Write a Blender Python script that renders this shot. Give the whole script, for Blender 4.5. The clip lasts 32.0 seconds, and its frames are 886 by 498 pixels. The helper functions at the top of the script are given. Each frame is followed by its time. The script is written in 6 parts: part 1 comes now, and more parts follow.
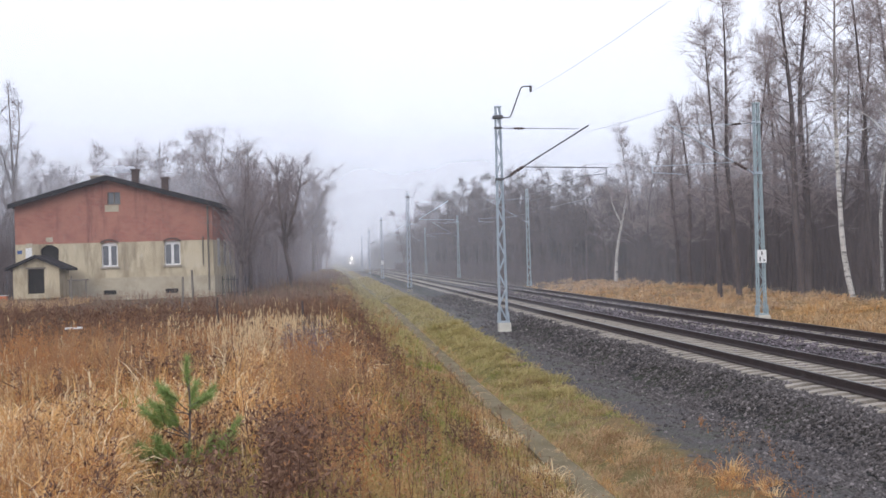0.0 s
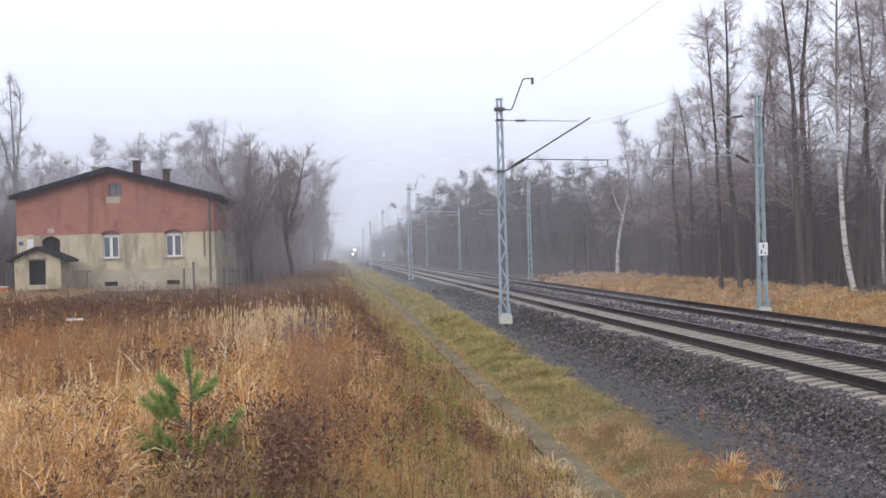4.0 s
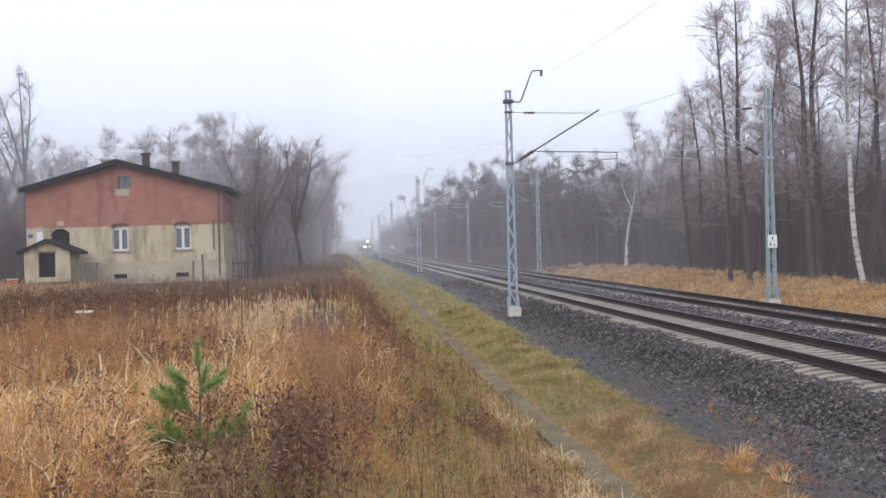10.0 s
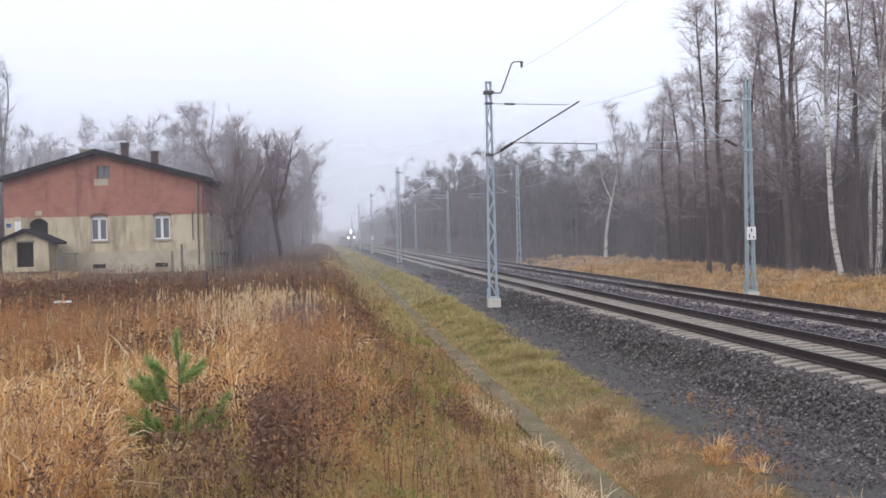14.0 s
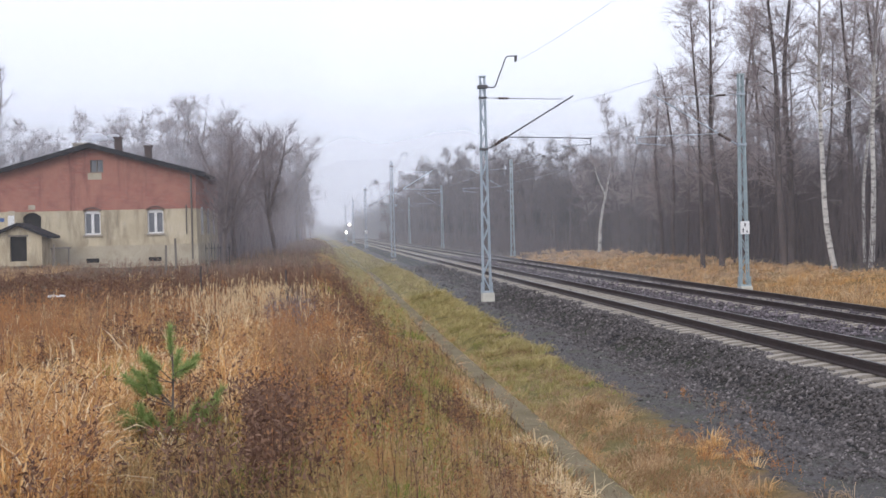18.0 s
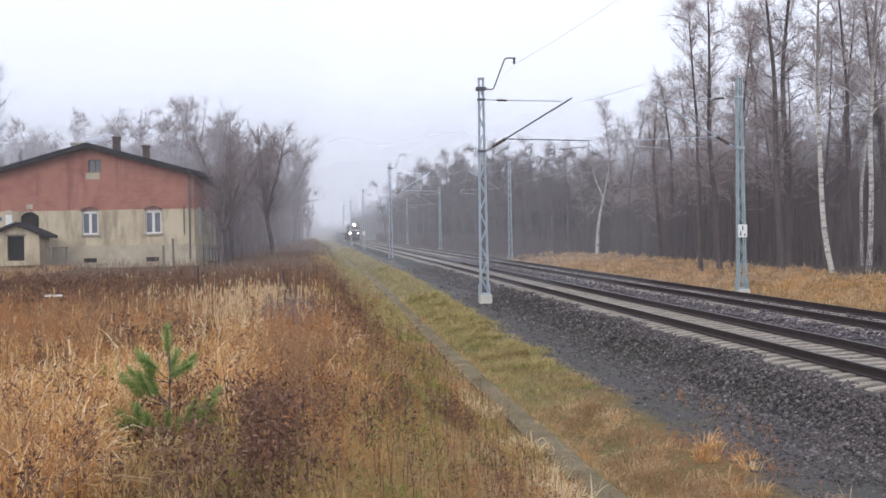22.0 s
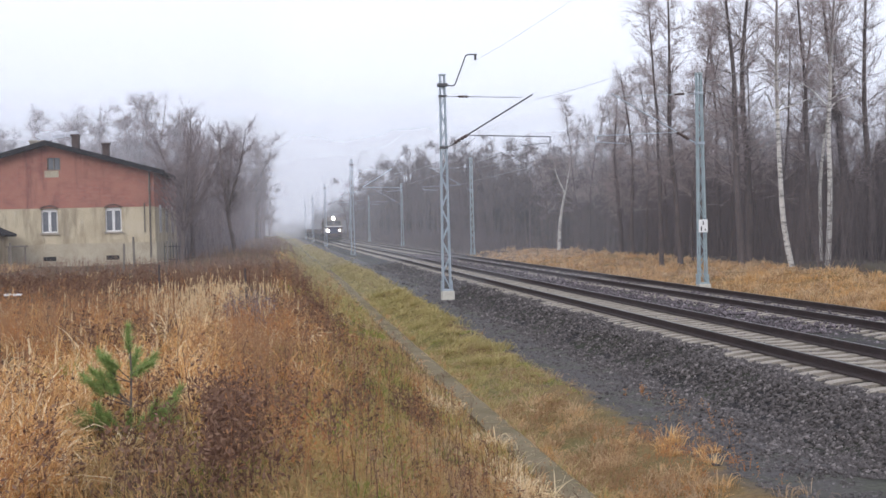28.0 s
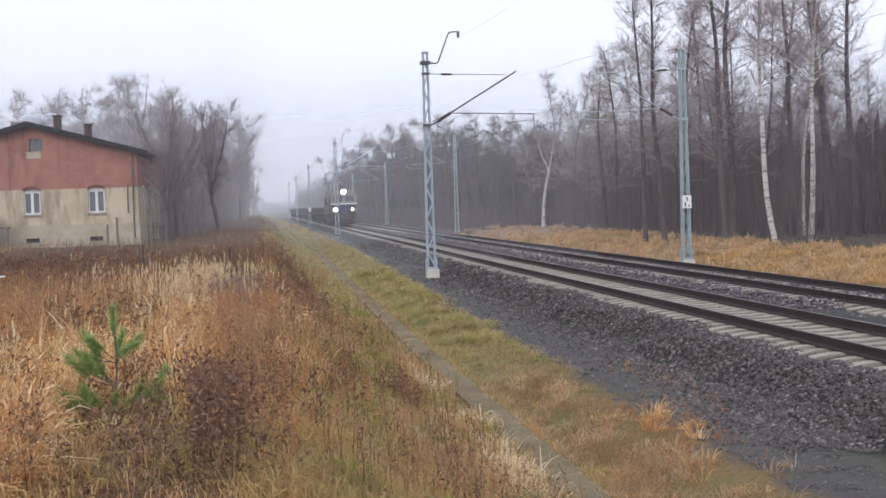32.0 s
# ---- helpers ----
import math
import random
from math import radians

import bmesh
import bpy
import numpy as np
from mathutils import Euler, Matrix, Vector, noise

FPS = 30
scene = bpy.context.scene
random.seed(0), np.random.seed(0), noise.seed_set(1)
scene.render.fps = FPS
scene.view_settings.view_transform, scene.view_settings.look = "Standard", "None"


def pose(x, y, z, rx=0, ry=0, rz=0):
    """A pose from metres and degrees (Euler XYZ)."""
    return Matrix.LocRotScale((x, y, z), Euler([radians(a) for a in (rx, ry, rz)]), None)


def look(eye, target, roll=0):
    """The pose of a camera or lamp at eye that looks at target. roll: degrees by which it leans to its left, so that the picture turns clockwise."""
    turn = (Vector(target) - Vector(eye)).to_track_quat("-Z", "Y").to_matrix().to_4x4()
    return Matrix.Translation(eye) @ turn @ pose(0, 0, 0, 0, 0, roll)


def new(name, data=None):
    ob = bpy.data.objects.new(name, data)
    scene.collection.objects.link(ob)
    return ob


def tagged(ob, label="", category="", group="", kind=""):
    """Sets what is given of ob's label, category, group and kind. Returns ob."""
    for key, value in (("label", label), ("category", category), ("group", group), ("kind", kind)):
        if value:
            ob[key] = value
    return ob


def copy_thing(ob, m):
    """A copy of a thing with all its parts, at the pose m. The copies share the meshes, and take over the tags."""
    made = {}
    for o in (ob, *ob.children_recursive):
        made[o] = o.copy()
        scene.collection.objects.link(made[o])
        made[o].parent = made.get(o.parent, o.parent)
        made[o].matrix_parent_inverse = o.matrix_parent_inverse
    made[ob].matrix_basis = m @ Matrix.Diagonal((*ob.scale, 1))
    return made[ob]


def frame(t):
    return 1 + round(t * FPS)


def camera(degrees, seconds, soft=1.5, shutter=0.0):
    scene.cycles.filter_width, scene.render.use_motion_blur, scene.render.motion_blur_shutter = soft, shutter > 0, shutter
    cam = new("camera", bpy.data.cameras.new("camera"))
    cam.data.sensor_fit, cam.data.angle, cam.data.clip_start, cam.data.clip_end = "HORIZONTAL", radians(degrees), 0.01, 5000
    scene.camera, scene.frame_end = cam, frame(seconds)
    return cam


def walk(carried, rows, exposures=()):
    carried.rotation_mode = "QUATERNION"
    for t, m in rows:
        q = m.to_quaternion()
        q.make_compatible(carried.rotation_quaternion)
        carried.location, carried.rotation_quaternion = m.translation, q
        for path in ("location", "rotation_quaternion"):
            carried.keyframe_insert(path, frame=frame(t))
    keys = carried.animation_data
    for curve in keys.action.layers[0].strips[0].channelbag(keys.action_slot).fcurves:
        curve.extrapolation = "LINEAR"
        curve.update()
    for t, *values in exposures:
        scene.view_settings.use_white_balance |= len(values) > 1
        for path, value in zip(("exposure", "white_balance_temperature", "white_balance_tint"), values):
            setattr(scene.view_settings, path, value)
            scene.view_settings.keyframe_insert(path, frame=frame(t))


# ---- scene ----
cam = camera(35.5, 32.0, soft=1.6)
EYE_Z = 2.25


def held(yaw, tilt, lean):
    """A hand-held pose: yaw to the right of the track line, tilt upwards, lean."""
    return pose(0, 0, EYE_Z, 90 + tilt, 0, -yaw) @ pose(0, 0, 0, 0, 0, lean)


PATH = [
    (0, 4.520, 0.423, -1.598), (0.5, 4.277, 0.274, -1.395), (1, 4.103, 0.309, -1.418),
    (1.5, 4.072, 0.186, -1.480), (2, 4.045, 0.247, -1.541), (2.5, 4.023, 0.257, -1.568),
    (3, 4.163, 0.268, -1.597), (3.5, 4.359, 0.131, -1.565), (5.5, 4.582, 0.054, -1.370),
    (6, 4.723, -0.115, -1.454), (6.5, 4.741, -0.035, -1.208), (7, 4.845, 0.092, -1.140),
    (7.5, 4.811, -0.184, -1.404), (8, 4.927, -0.023, -1.382), (8.5, 4.755, 0.212, -1.629),
    (9, 4.713, -0.055, -1.499), (9.5, 4.511, -0.045, -1.389), (10, 4.086, -0.211, -1.499),
    (10.5, 4.288, -0.201, -1.487), (11, 4.478, -0.127, -1.278), (11.5, 4.593, 0.005, -1.244),
    (12, 4.823, -0.013, -1.122), (12.5, 4.907, -0.078, -1.229), (13, 4.750, -0.482, -1.300),
    (13.5, 4.817, -0.604, -1.341), (15.5, 5.292, -0.580, -1.042), (16, 5.622, -0.324, -1.218),
    (16.5, 5.436, -0.596, -1.339), (17, 5.257, -0.780, -1.425), (17.5, 5.325, -0.773, -1.506),
    (18, 5.158, -0.844, -1.304), (18.5, 5.255, -0.888, -1.132), (19, 5.175, -1.084, -1.009),
    (19.5, 5.307, -0.942, -0.873), (20, 5.398, -1.117, -1.092), (20.5, 5.322, -1.367, -1.035),
    (21, 5.420, -0.932, -0.746), (21.5, 5.539, -0.799, -0.817), (22, 5.255, -0.779, -0.998),
    (22.5, 5.747, -0.368, -0.718), (23, 5.769, -0.290, -0.246), (23.5, 6.010, -0.439, -0.153),
    (24, 6.103, -0.416, -0.478), (24.5, 6.021, -0.510, -0.692), (25, 6.123, -0.652, -0.701),
    (25.5, 6.298, -0.658, -0.757), (27.5, 6.717, -0.977, -1.353), (28, 6.817, -0.956, -1.304),
    (28.5, 6.996, -1.054, -1.317), (29, 6.951, -1.363, -1.218), (29.5, 6.942, -1.248, -1.251),
    (30, 7.120, -1.317, -1.111), (30.5, 7.230, -1.365, -1.417), (31, 6.784, -1.406, -1.917),
    (31.5, 7.065, -1.426, -1.590), (32, 7.434, -1.882, -1.794),
]
walk(cam, [(t, held(yaw, tilt, lean)) for t, yaw, tilt, lean in PATH])

# ---- world and sun ----
world = bpy.data.worlds.new("overcast_sky")
scene.world = world
world.use_nodes = True
wn, wl = world.node_tree.nodes, world.node_tree.links
wn.clear()
w_out = wn.new("ShaderNodeOutputWorld")
w_bg = wn.new("ShaderNodeBackground")
w_mix = wn.new("ShaderNodeMix")
w_mix.data_type = "RGBA"
w_sky = wn.new("ShaderNodeTexSky")
w_sky.sky_type = "NISHITA"
w_sky.sun_disc = False
w_sky.sun_elevation, w_sky.sun_rotation = radians(24), radians(200)
w_dim = wn.new("ShaderNodeMix")
w_dim.data_type, w_dim.blend_type = "RGBA", "MULTIPLY"
w_dim.inputs["Factor"].default_value = 1.0
w_dim.inputs["B"].default_value = (0.1, 0.1, 0.1, 1)
w_co = wn.new("ShaderNodeTexCoord")
w_sep = wn.new("ShaderNodeSeparateXYZ")
w_ramp = wn.new("ShaderNodeValToRGB")
w_ramp.color_ramp.elements[0].position, w_ramp.color_ramp.elements[0].color = 0.0, (0.74, 0.79, 0.96, 1)
w_ramp.color_ramp.elements[1].position, w_ramp.color_ramp.elements[1].color = 0.20, (0.865, 0.895, 1.03, 1)
w_cloud = wn.new("ShaderNodeTexNoise")
w_cloud.inputs["Scale"].default_value, w_cloud.inputs["Detail"].default_value = 2.2, 3
w_cl = wn.new("ShaderNodeMix")
w_cl.data_type, w_cl.blend_type = "RGBA", "SOFT_LIGHT"
w_cl.inputs["Factor"].default_value = 0.12
wl.new(w_co.outputs["Generated"], w_sep.inputs[0])
wl.new(w_sep.outputs["Z"], w_ramp.inputs[0])
wl.new(w_co.outputs["Generated"], w_cloud.inputs["Vector"])
wl.new(w_ramp.outputs[0], w_cl.inputs["A"])
wl.new(w_cloud.outputs["Fac"], w_cl.inputs["B"])
wl.new(w_sky.outputs[0], w_dim.inputs["A"])
wl.new(w_dim.outputs["Result"], w_mix.inputs["A"])
wl.new(w_cl.outputs["Result"], w_mix.inputs["B"])
w_mix.inputs["Factor"].default_value = 0.94
wl.new(w_mix.outputs["Result"], w_bg.inputs[0])
w_bg.inputs[1].default_value = 1.0
wl.new(w_bg.outputs[0], w_out.inputs[0])

sun = new("sun", bpy.data.lights.new("sun", "SUN"))
sun.data.energy, sun.data.angle, sun.data.color = 0.7, radians(25), (1.0, 0.95, 0.88)
sun.matrix_world = look((-40, -60, 50), (0, 30, 0))
scene.view_settings.exposure = 0.37

# ---- materials ----


class Nodes:
    """A small builder for node materials."""

    def __init__(self, name):
        self.m = bpy.data.materials.new(name)
        self.m.use_nodes = True
        self.n, self.l = self.m.node_tree.nodes, self.m.node_tree.links
        self.b = self.n["Principled BSDF"]
        self.co = None

    def add(self, kind, **values):
        node = self.n.new(kind)
        for k, v in values.items():
            node.inputs[k].default_value = v
        return node

    def where(self):
        if not self.co:
            self.co = self.n.new("ShaderNodeTexCoord")
        return self.co.outputs["Object"]

    def world(self):
        return self.n.new("ShaderNodeNewGeometry").outputs["Position"]

    def noise(self, scale, detail=4, stretch=None, at=None, rough=0.55):
        tex = self.add("ShaderNodeTexNoise", Scale=scale, Detail=detail, Roughness=rough)
        src = at or self.where()
        if stretch:
            mp = self.n.new("ShaderNodeMapping")
            mp.inputs["Scale"].default_value = stretch
            self.l.new(src, mp.inputs[0])
            src = mp.outputs[0]
        self.l.new(src, tex.inputs["Vector"])
        return tex.outputs["Fac"]

    def ramp(self, fac, *stops):
        r = self.n.new("ShaderNodeValToRGB")
        els = r.color_ramp.elements
        while len(els) < len(stops):
            els.new(0.5)
        for e, (p, c) in zip(els, stops):
            e.position, e.color = p, (*c, 1) if len(c) == 3 else c
        self.l.new(fac, r.inputs[0])
        return r.outputs[0]

    def mix(self, fac, a, b, mode="MIX"):
        x = self.n.new("ShaderNodeMix")
        x.data_type, x.blend_type = "RGBA", mode
        for key, v in (("Factor", fac), ("A", a), ("B", b)):
            if isinstance(v, (int, float)):
                x.inputs[key].default_value = v
            elif isinstance(v, tuple):
                x.inputs[key].default_value = (*v, 1)
            else:
                self.l.new(v, x.inputs[key])
        return x.outputs["Result"]

    def bump(self, height, strength, dist=0.02):
        b = self.add("ShaderNodeBump", Strength=strength, Distance=dist)
        self.l.new(height, b.inputs["Height"])
        self.l.new(b.outputs[0], self.b.inputs["Normal"])

    def done(self, color, rough=0.8, metal=0.0, spec=0.3):
        self.b.inputs["Roughness"].default_value = rough
        self.b.inputs["Metallic"].default_value = metal
        self.b.inputs["Specular IOR Level"].default_value = spec
        if isinstance(color, tuple):
            self.b.inputs["Base Color"].default_value = (*color, 1)
        else:
            self.l.new(color, self.b.inputs["Base Color"])
        return self.m


def worn(name, dark, light, scale=6.0, fine=60.0, rough=0.8, metal=0.0, bump=0.3, dist=0.01, stretch=None, spec=0.3, placed=False):
    """Two-scale worn surface between two colours; placed: its pattern runs on from piece to piece."""
    n = Nodes(name)
    at = n.world() if placed else None
    a, f = n.noise(scale, 5, stretch, at), n.noise(fine, 3, stretch, at)
    mid = tuple((x + y) / 2 for x, y in zip(dark, light))
    c = n.ramp(a, (0.28, dark), (0.5, mid), (0.72, light))
    c = n.mix(0.35, c, n.ramp(f, (0.3, tuple(x * 0.6 for x in dark)), (0.7, tuple(min(1, x * 1.25) for x in light))))
    n.bump(f, bump, dist)
    return n.done(c, rough, metal, spec)


def leafy(name, *colours, rough=0.75, thin=0.4, patch=None, size=0.7):
    """Plant matter: each loose piece takes one of the colours."""
    n = Nodes(name)
    rnd = n.n.new("ShaderNodeNewGeometry").outputs["Random Per Island"]
    k = len(colours)
    c = n.ramp(rnd, *[(i / max(1, k - 1), col) for i, col in enumerate(colours)])
    c = n.mix(0.25, c, n.ramp(n.noise(1.3, 4, at=n.world()), (0.3, tuple(x * 0.55 for x in colours[0])), (0.7, colours[-1])))
    if patch:
        c2 = n.ramp(rnd, *[(i / max(1, len(patch) - 1), col) for i, col in enumerate(patch)])
        c = n.mix(n.ramp(n.noise(size, 4, at=n.world(), rough=0.65), (0.44, (0, 0, 0)), (0.56, (1, 1, 1))), c, c2)
    m = n.done(c, rough, 0, 0.2)
    if thin:
        tl, mx = n.n.new("ShaderNodeBsdfTranslucent"), n.n.new("ShaderNodeMixShader")
        mx.inputs[0].default_value = thin
        n.l.new(c, tl.inputs[0])
        n.l.new(n.b.outputs[0], mx.inputs[1])
        n.l.new(tl.outputs[0], mx.inputs[2])
        n.l.new(mx.outputs[0], n.n["Material Output"].inputs[0])
    return m


def mottled_stone(name, dark, light, rough=0.9):
    n = Nodes(name)
    rnd = n.n.new("ShaderNodeNewGeometry").outputs["Random Per Island"]
    c = n.ramp(rnd, (0.0, dark), (0.6, tuple(a * 0.8 + b * 0.2 for a, b in zip(dark, light))), (0.9, tuple(a * 0.55 + b * 0.45 for a, b in zip(dark, light))), (1.0, light))
    c = n.mix(0.3, c, n.ramp(n.noise(25, 3), (0.3, dark), (0.7, light)))
    return n.done(c, rough, 0, 0.3)


M_RAIL = worn("rusty_rail_steel", (0.03, 0.023, 0.024), (0.066, 0.047, 0.045), 3, 40, 0.65, 0.3)
M_RAIL_TOP = worn("polished_rail_head", (0.10, 0.095, 0.10), (0.2, 0.19, 0.19), 2, 30, 0.35, 0.8, 0.1)
M_CONC = worn("weathered_concrete", (0.22, 0.195, 0.165), (0.43, 0.385, 0.33), 2.5, 40, 0.9, placed=True)
M_CONC_PALE = worn("pale_concrete", (0.5, 0.48, 0.42), (0.68, 0.66, 0.6), 3, 40, 0.85)
M_TROUGH = worn("mossy_trough_concrete", (0.125, 0.105, 0.06), (0.26, 0.215, 0.145), 1.0, 25, 1.0, spec=0.05, placed=True)
M_GALV = worn("galvanised_steel", (0.30, 0.36, 0.42), (0.48, 0.54, 0.60), 5, 50, 0.6, 0.25)
M_GALV_GREEN = worn("painted_mast_steel", (0.27, 0.34, 0.37), (0.42, 0.5, 0.53), 5, 50, 0.6, 0.2)
M_DARKSTEEL = worn("dark_cantilever_steel", (0.075, 0.075, 0.085), (0.16, 0.16, 0.17), 6, 60, 0.6, 0.3)
M_WIRE = worn("weathered_wire", (0.28, 0.29, 0.3), (0.42, 0.43, 0.44), 3, 30, 0.6, 0.4)
M_CERAMIC = worn("dark_ceramic", (0.07, 0.05, 0.05), (0.12, 0.09, 0.085), 5, 30, 0.3)
M_SIGN = worn("white_enamel", (0.72, 0.73, 0.74), (0.85, 0.86, 0.87), 3, 40, 0.45, 0, 0.05)
M_BLACK = worn("black_paint", (0.015, 0.015, 0.016), (0.04, 0.04, 0.042), 6, 60, 0.5)
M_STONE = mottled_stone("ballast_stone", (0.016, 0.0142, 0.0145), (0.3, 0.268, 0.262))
M_STONE_PALE = mottled_stone("worn_ballast_stone", (0.052, 0.044, 0.05), (0.36, 0.31, 0.335))
M_GRIT = mottled_stone("path_grit", (0.075, 0.068, 0.07), (0.27, 0.245, 0.245))
M_BARK = worn("alder_bark", (0.05, 0.04, 0.04), (0.14, 0.113, 0.11), 3, 22, 0.95, 0, 0.6, 0.03, (1, 1, 0.35))
M_BARK_L = worn("grey_brown_bark", (0.08, 0.064, 0.06), (0.2, 0.165, 0.155), 3, 22, 0.95, 0, 0.6, 0.03, (1, 1, 0.35))
# One twig colour in three tones: lighter for haze, darkest for the shaded wood.
M_TWIG = leafy("bare_twigs", (0.23, 0.185, 0.185), (0.43, 0.36, 0.355), (0.32, 0.26, 0.255), thin=0)
M_TWIG_G = leafy("grey_garden_twigs", (0.17, 0.134, 0.136), (0.32, 0.257, 0.257), (0.235, 0.188, 0.19), thin=0)
M_TWIG_L = leafy("dark_toned_twigs", (0.085, 0.067, 0.068), (0.17, 0.135, 0.134), (0.125, 0.1, 0.1), thin=0)


def birch_bark():
    n = Nodes("birch_bark")
    band = n.noise(2.2, 5, (1.0, 1.0, 3.2), rough=0.7)
    fine = n.noise(20, 4, (1, 1, 3))
    c = n.ramp(band, (0.4, (0.05, 0.045, 0.045)), (0.48, (0.52, 0.49, 0.46)), (0.62, (0.68, 0.65, 0.61)))
    c = n.mix(0.3, c, n.ramp(fine, (0.35, (0.12, 0.11, 0.1)), (0.55, (0.7, 0.67, 0.63))))
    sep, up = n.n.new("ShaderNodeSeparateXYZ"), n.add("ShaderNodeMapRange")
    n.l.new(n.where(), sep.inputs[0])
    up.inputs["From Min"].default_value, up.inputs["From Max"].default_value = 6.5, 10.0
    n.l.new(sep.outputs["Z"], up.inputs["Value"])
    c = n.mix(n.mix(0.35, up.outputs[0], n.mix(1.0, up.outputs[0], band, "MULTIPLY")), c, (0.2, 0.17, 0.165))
    n.bump(fine, 0.3, 0.01)
    return n.done(c, 0.8)


M_BIRCH = birch_bark()
M_STRAW = leafy("dry_straw_grass", (0.42, 0.205, 0.078), (0.88, 0.6, 0.285), (0.63, 0.365, 0.145), (0.96, 0.77, 0.48), patch=((0.56, 0.31, 0.12), (0.81, 0.51, 0.22), (0.45, 0.23, 0.09)), thin=0.2)
M_RUST = leafy("rust_brown_weeds", (0.33, 0.14, 0.06), (0.57, 0.26, 0.105), (0.42, 0.19, 0.085), (0.66, 0.35, 0.155), patch=((0.3, 0.18, 0.11), (0.48, 0.29, 0.16)))
M_UMBER = leafy("dark_umber_weeds", (0.08, 0.043, 0.033), (0.2, 0.113, 0.08), (0.34, 0.21, 0.14), (0.15, 0.083, 0.06), thin=0.12)
M_BRUSH = leafy("dull_brown_brush", (0.2, 0.125, 0.09), (0.36, 0.24, 0.165), (0.27, 0.17, 0.12), (0.42, 0.3, 0.2), patch=((0.18, 0.11, 0.085), (0.3, 0.19, 0.14)))
M_REED = leafy("pale_reed_heads", (0.62, 0.44, 0.25), (0.84, 0.67, 0.44), (0.74, 0.55, 0.33))
M_VERGE = leafy("olive_verge_grass", (0.38, 0.33, 0.13), (0.54, 0.44, 0.21), (0.29, 0.29, 0.10), (0.60, 0.49, 0.26), patch=((0.44, 0.38, 0.16), (0.58, 0.47, 0.24), (0.36, 0.31, 0.12)))
M_OLIVE = leafy("ochre_olive_grass", (0.34, 0.25, 0.08), (0.58, 0.44, 0.17), (0.44, 0.36, 0.11), (0.62, 0.47, 0.22), patch=((0.44, 0.29, 0.14), (0.58, 0.4, 0.2), (0.34, 0.25, 0.1)))
M_MOSS = leafy("green_grass", (0.16, 0.23, 0.045), (0.28, 0.33, 0.07), (0.44, 0.40, 0.13))
M_FOX = leafy("fox_orange_dry_grass", (0.48, 0.26, 0.10), (0.68, 0.41, 0.18), (0.76, 0.52, 0.27), patch=((0.55, 0.38, 0.22), (0.72, 0.54, 0.34), (0.42, 0.26, 0.14)))
M_TAN = leafy("matted_tan_grass", (0.34, 0.22, 0.125), (0.52, 0.37, 0.235), (0.62, 0.47, 0.32), patch=((0.28, 0.17, 0.1), (0.44, 0.27, 0.15), (0.36, 0.28, 0.13)))
M_BLEACH = leafy("bleached_grass", (0.82, 0.62, 0.36), (0.95, 0.82, 0.58), (0.90, 0.72, 0.45))
M_NEEDLE = leafy("pine_needles", (0.17, 0.26, 0.08), (0.32, 0.43, 0.15), (0.48, 0.56, 0.24))

# ---- ground ----


def smooth(a, b, v):
    t = np.clip((np.asarray(v, float) - a) / (b - a), 0, 1)
    return t * t * (3 - 2 * t)


def waves(x, y, s, seed):
    """Soft uneven field between about -1 and 1, of size s metres."""
    r = np.random.RandomState(seed)
    v = 0
    for k in range(5):
        a, p = r.uniform(0, 6.28, 2)
        f = 6.28 / s * r.uniform(0.6, 1.7)
        v = v + np.sin(f * (np.cos(a) * x + np.sin(a) * y) + p + 0.7 * np.sin(0.6 * f * (np.sin(a) * x - np.cos(a) * y) + 2 * p))
    return v / 2.6


TRACKS = (9.4, 13.4)


def ground_z(x, y):
    """Height of the ground: field, bank, trough ditch, track formation, far verge and wood."""
    x, y = np.asarray(x, float), np.asarray(y, float)
    field = 0.6 - 0.18 * smooth(15, 36, y) + 0.1 * smooth(54, 76, y) + 0.07 * waves(x, y, 9, 3) + 0.03 * waves(x, y, 2.3, 4)
    edge = 0.0 + 0.3 * waves(x * 0, y, 12, 5)
    z = field + (-0.98 - field) * (0.5 * np.clip((x - edge) / (3.15 - edge), 0, 1) + 0.5 * smooth(edge, 3.15, x))
    z = z + 0.5 * smooth(62, 105, y) * (1 - smooth(150, 230, y)) * smooth(-6.2, -3.0, x) * (1 - smooth(0.4, 2.6, x))
    z = z + 0.05 * waves(x, y, 1.6, 8) * smooth(-0.2, 0.6, x) * (1 - smooth(2.6, 3.1, x))
    z = z + 0.25 * smooth(3.5, 5.2, x) * (1 + 0.12 * waves(x, y, 1.4, 6))
    z = z + (-0.24 + 0.73) * smooth(6.9, 8.0, x)
    z = z + (-0.55 + 0.24) * smooth(14.9, 15.7, x)
    z = z + 0.32 * smooth(28, 85, y) * smooth(1.6, 3.0, x) * (1 - smooth(6.6, 7.8, x))
    z = z + 0.2 * smooth(22, 40, y) * smooth(3.6, 3.9, x) * (1 - smooth(4.9, 5.4, x)) * np.clip(waves(x, y, 1.9, 91), 0, 1)
    z = z + smooth(16.6, 21, x) * (0.40 + 0.16 * waves(x, y, 6, 7) + 0.12 * waves(x, y, 2.2, 9))
    return z


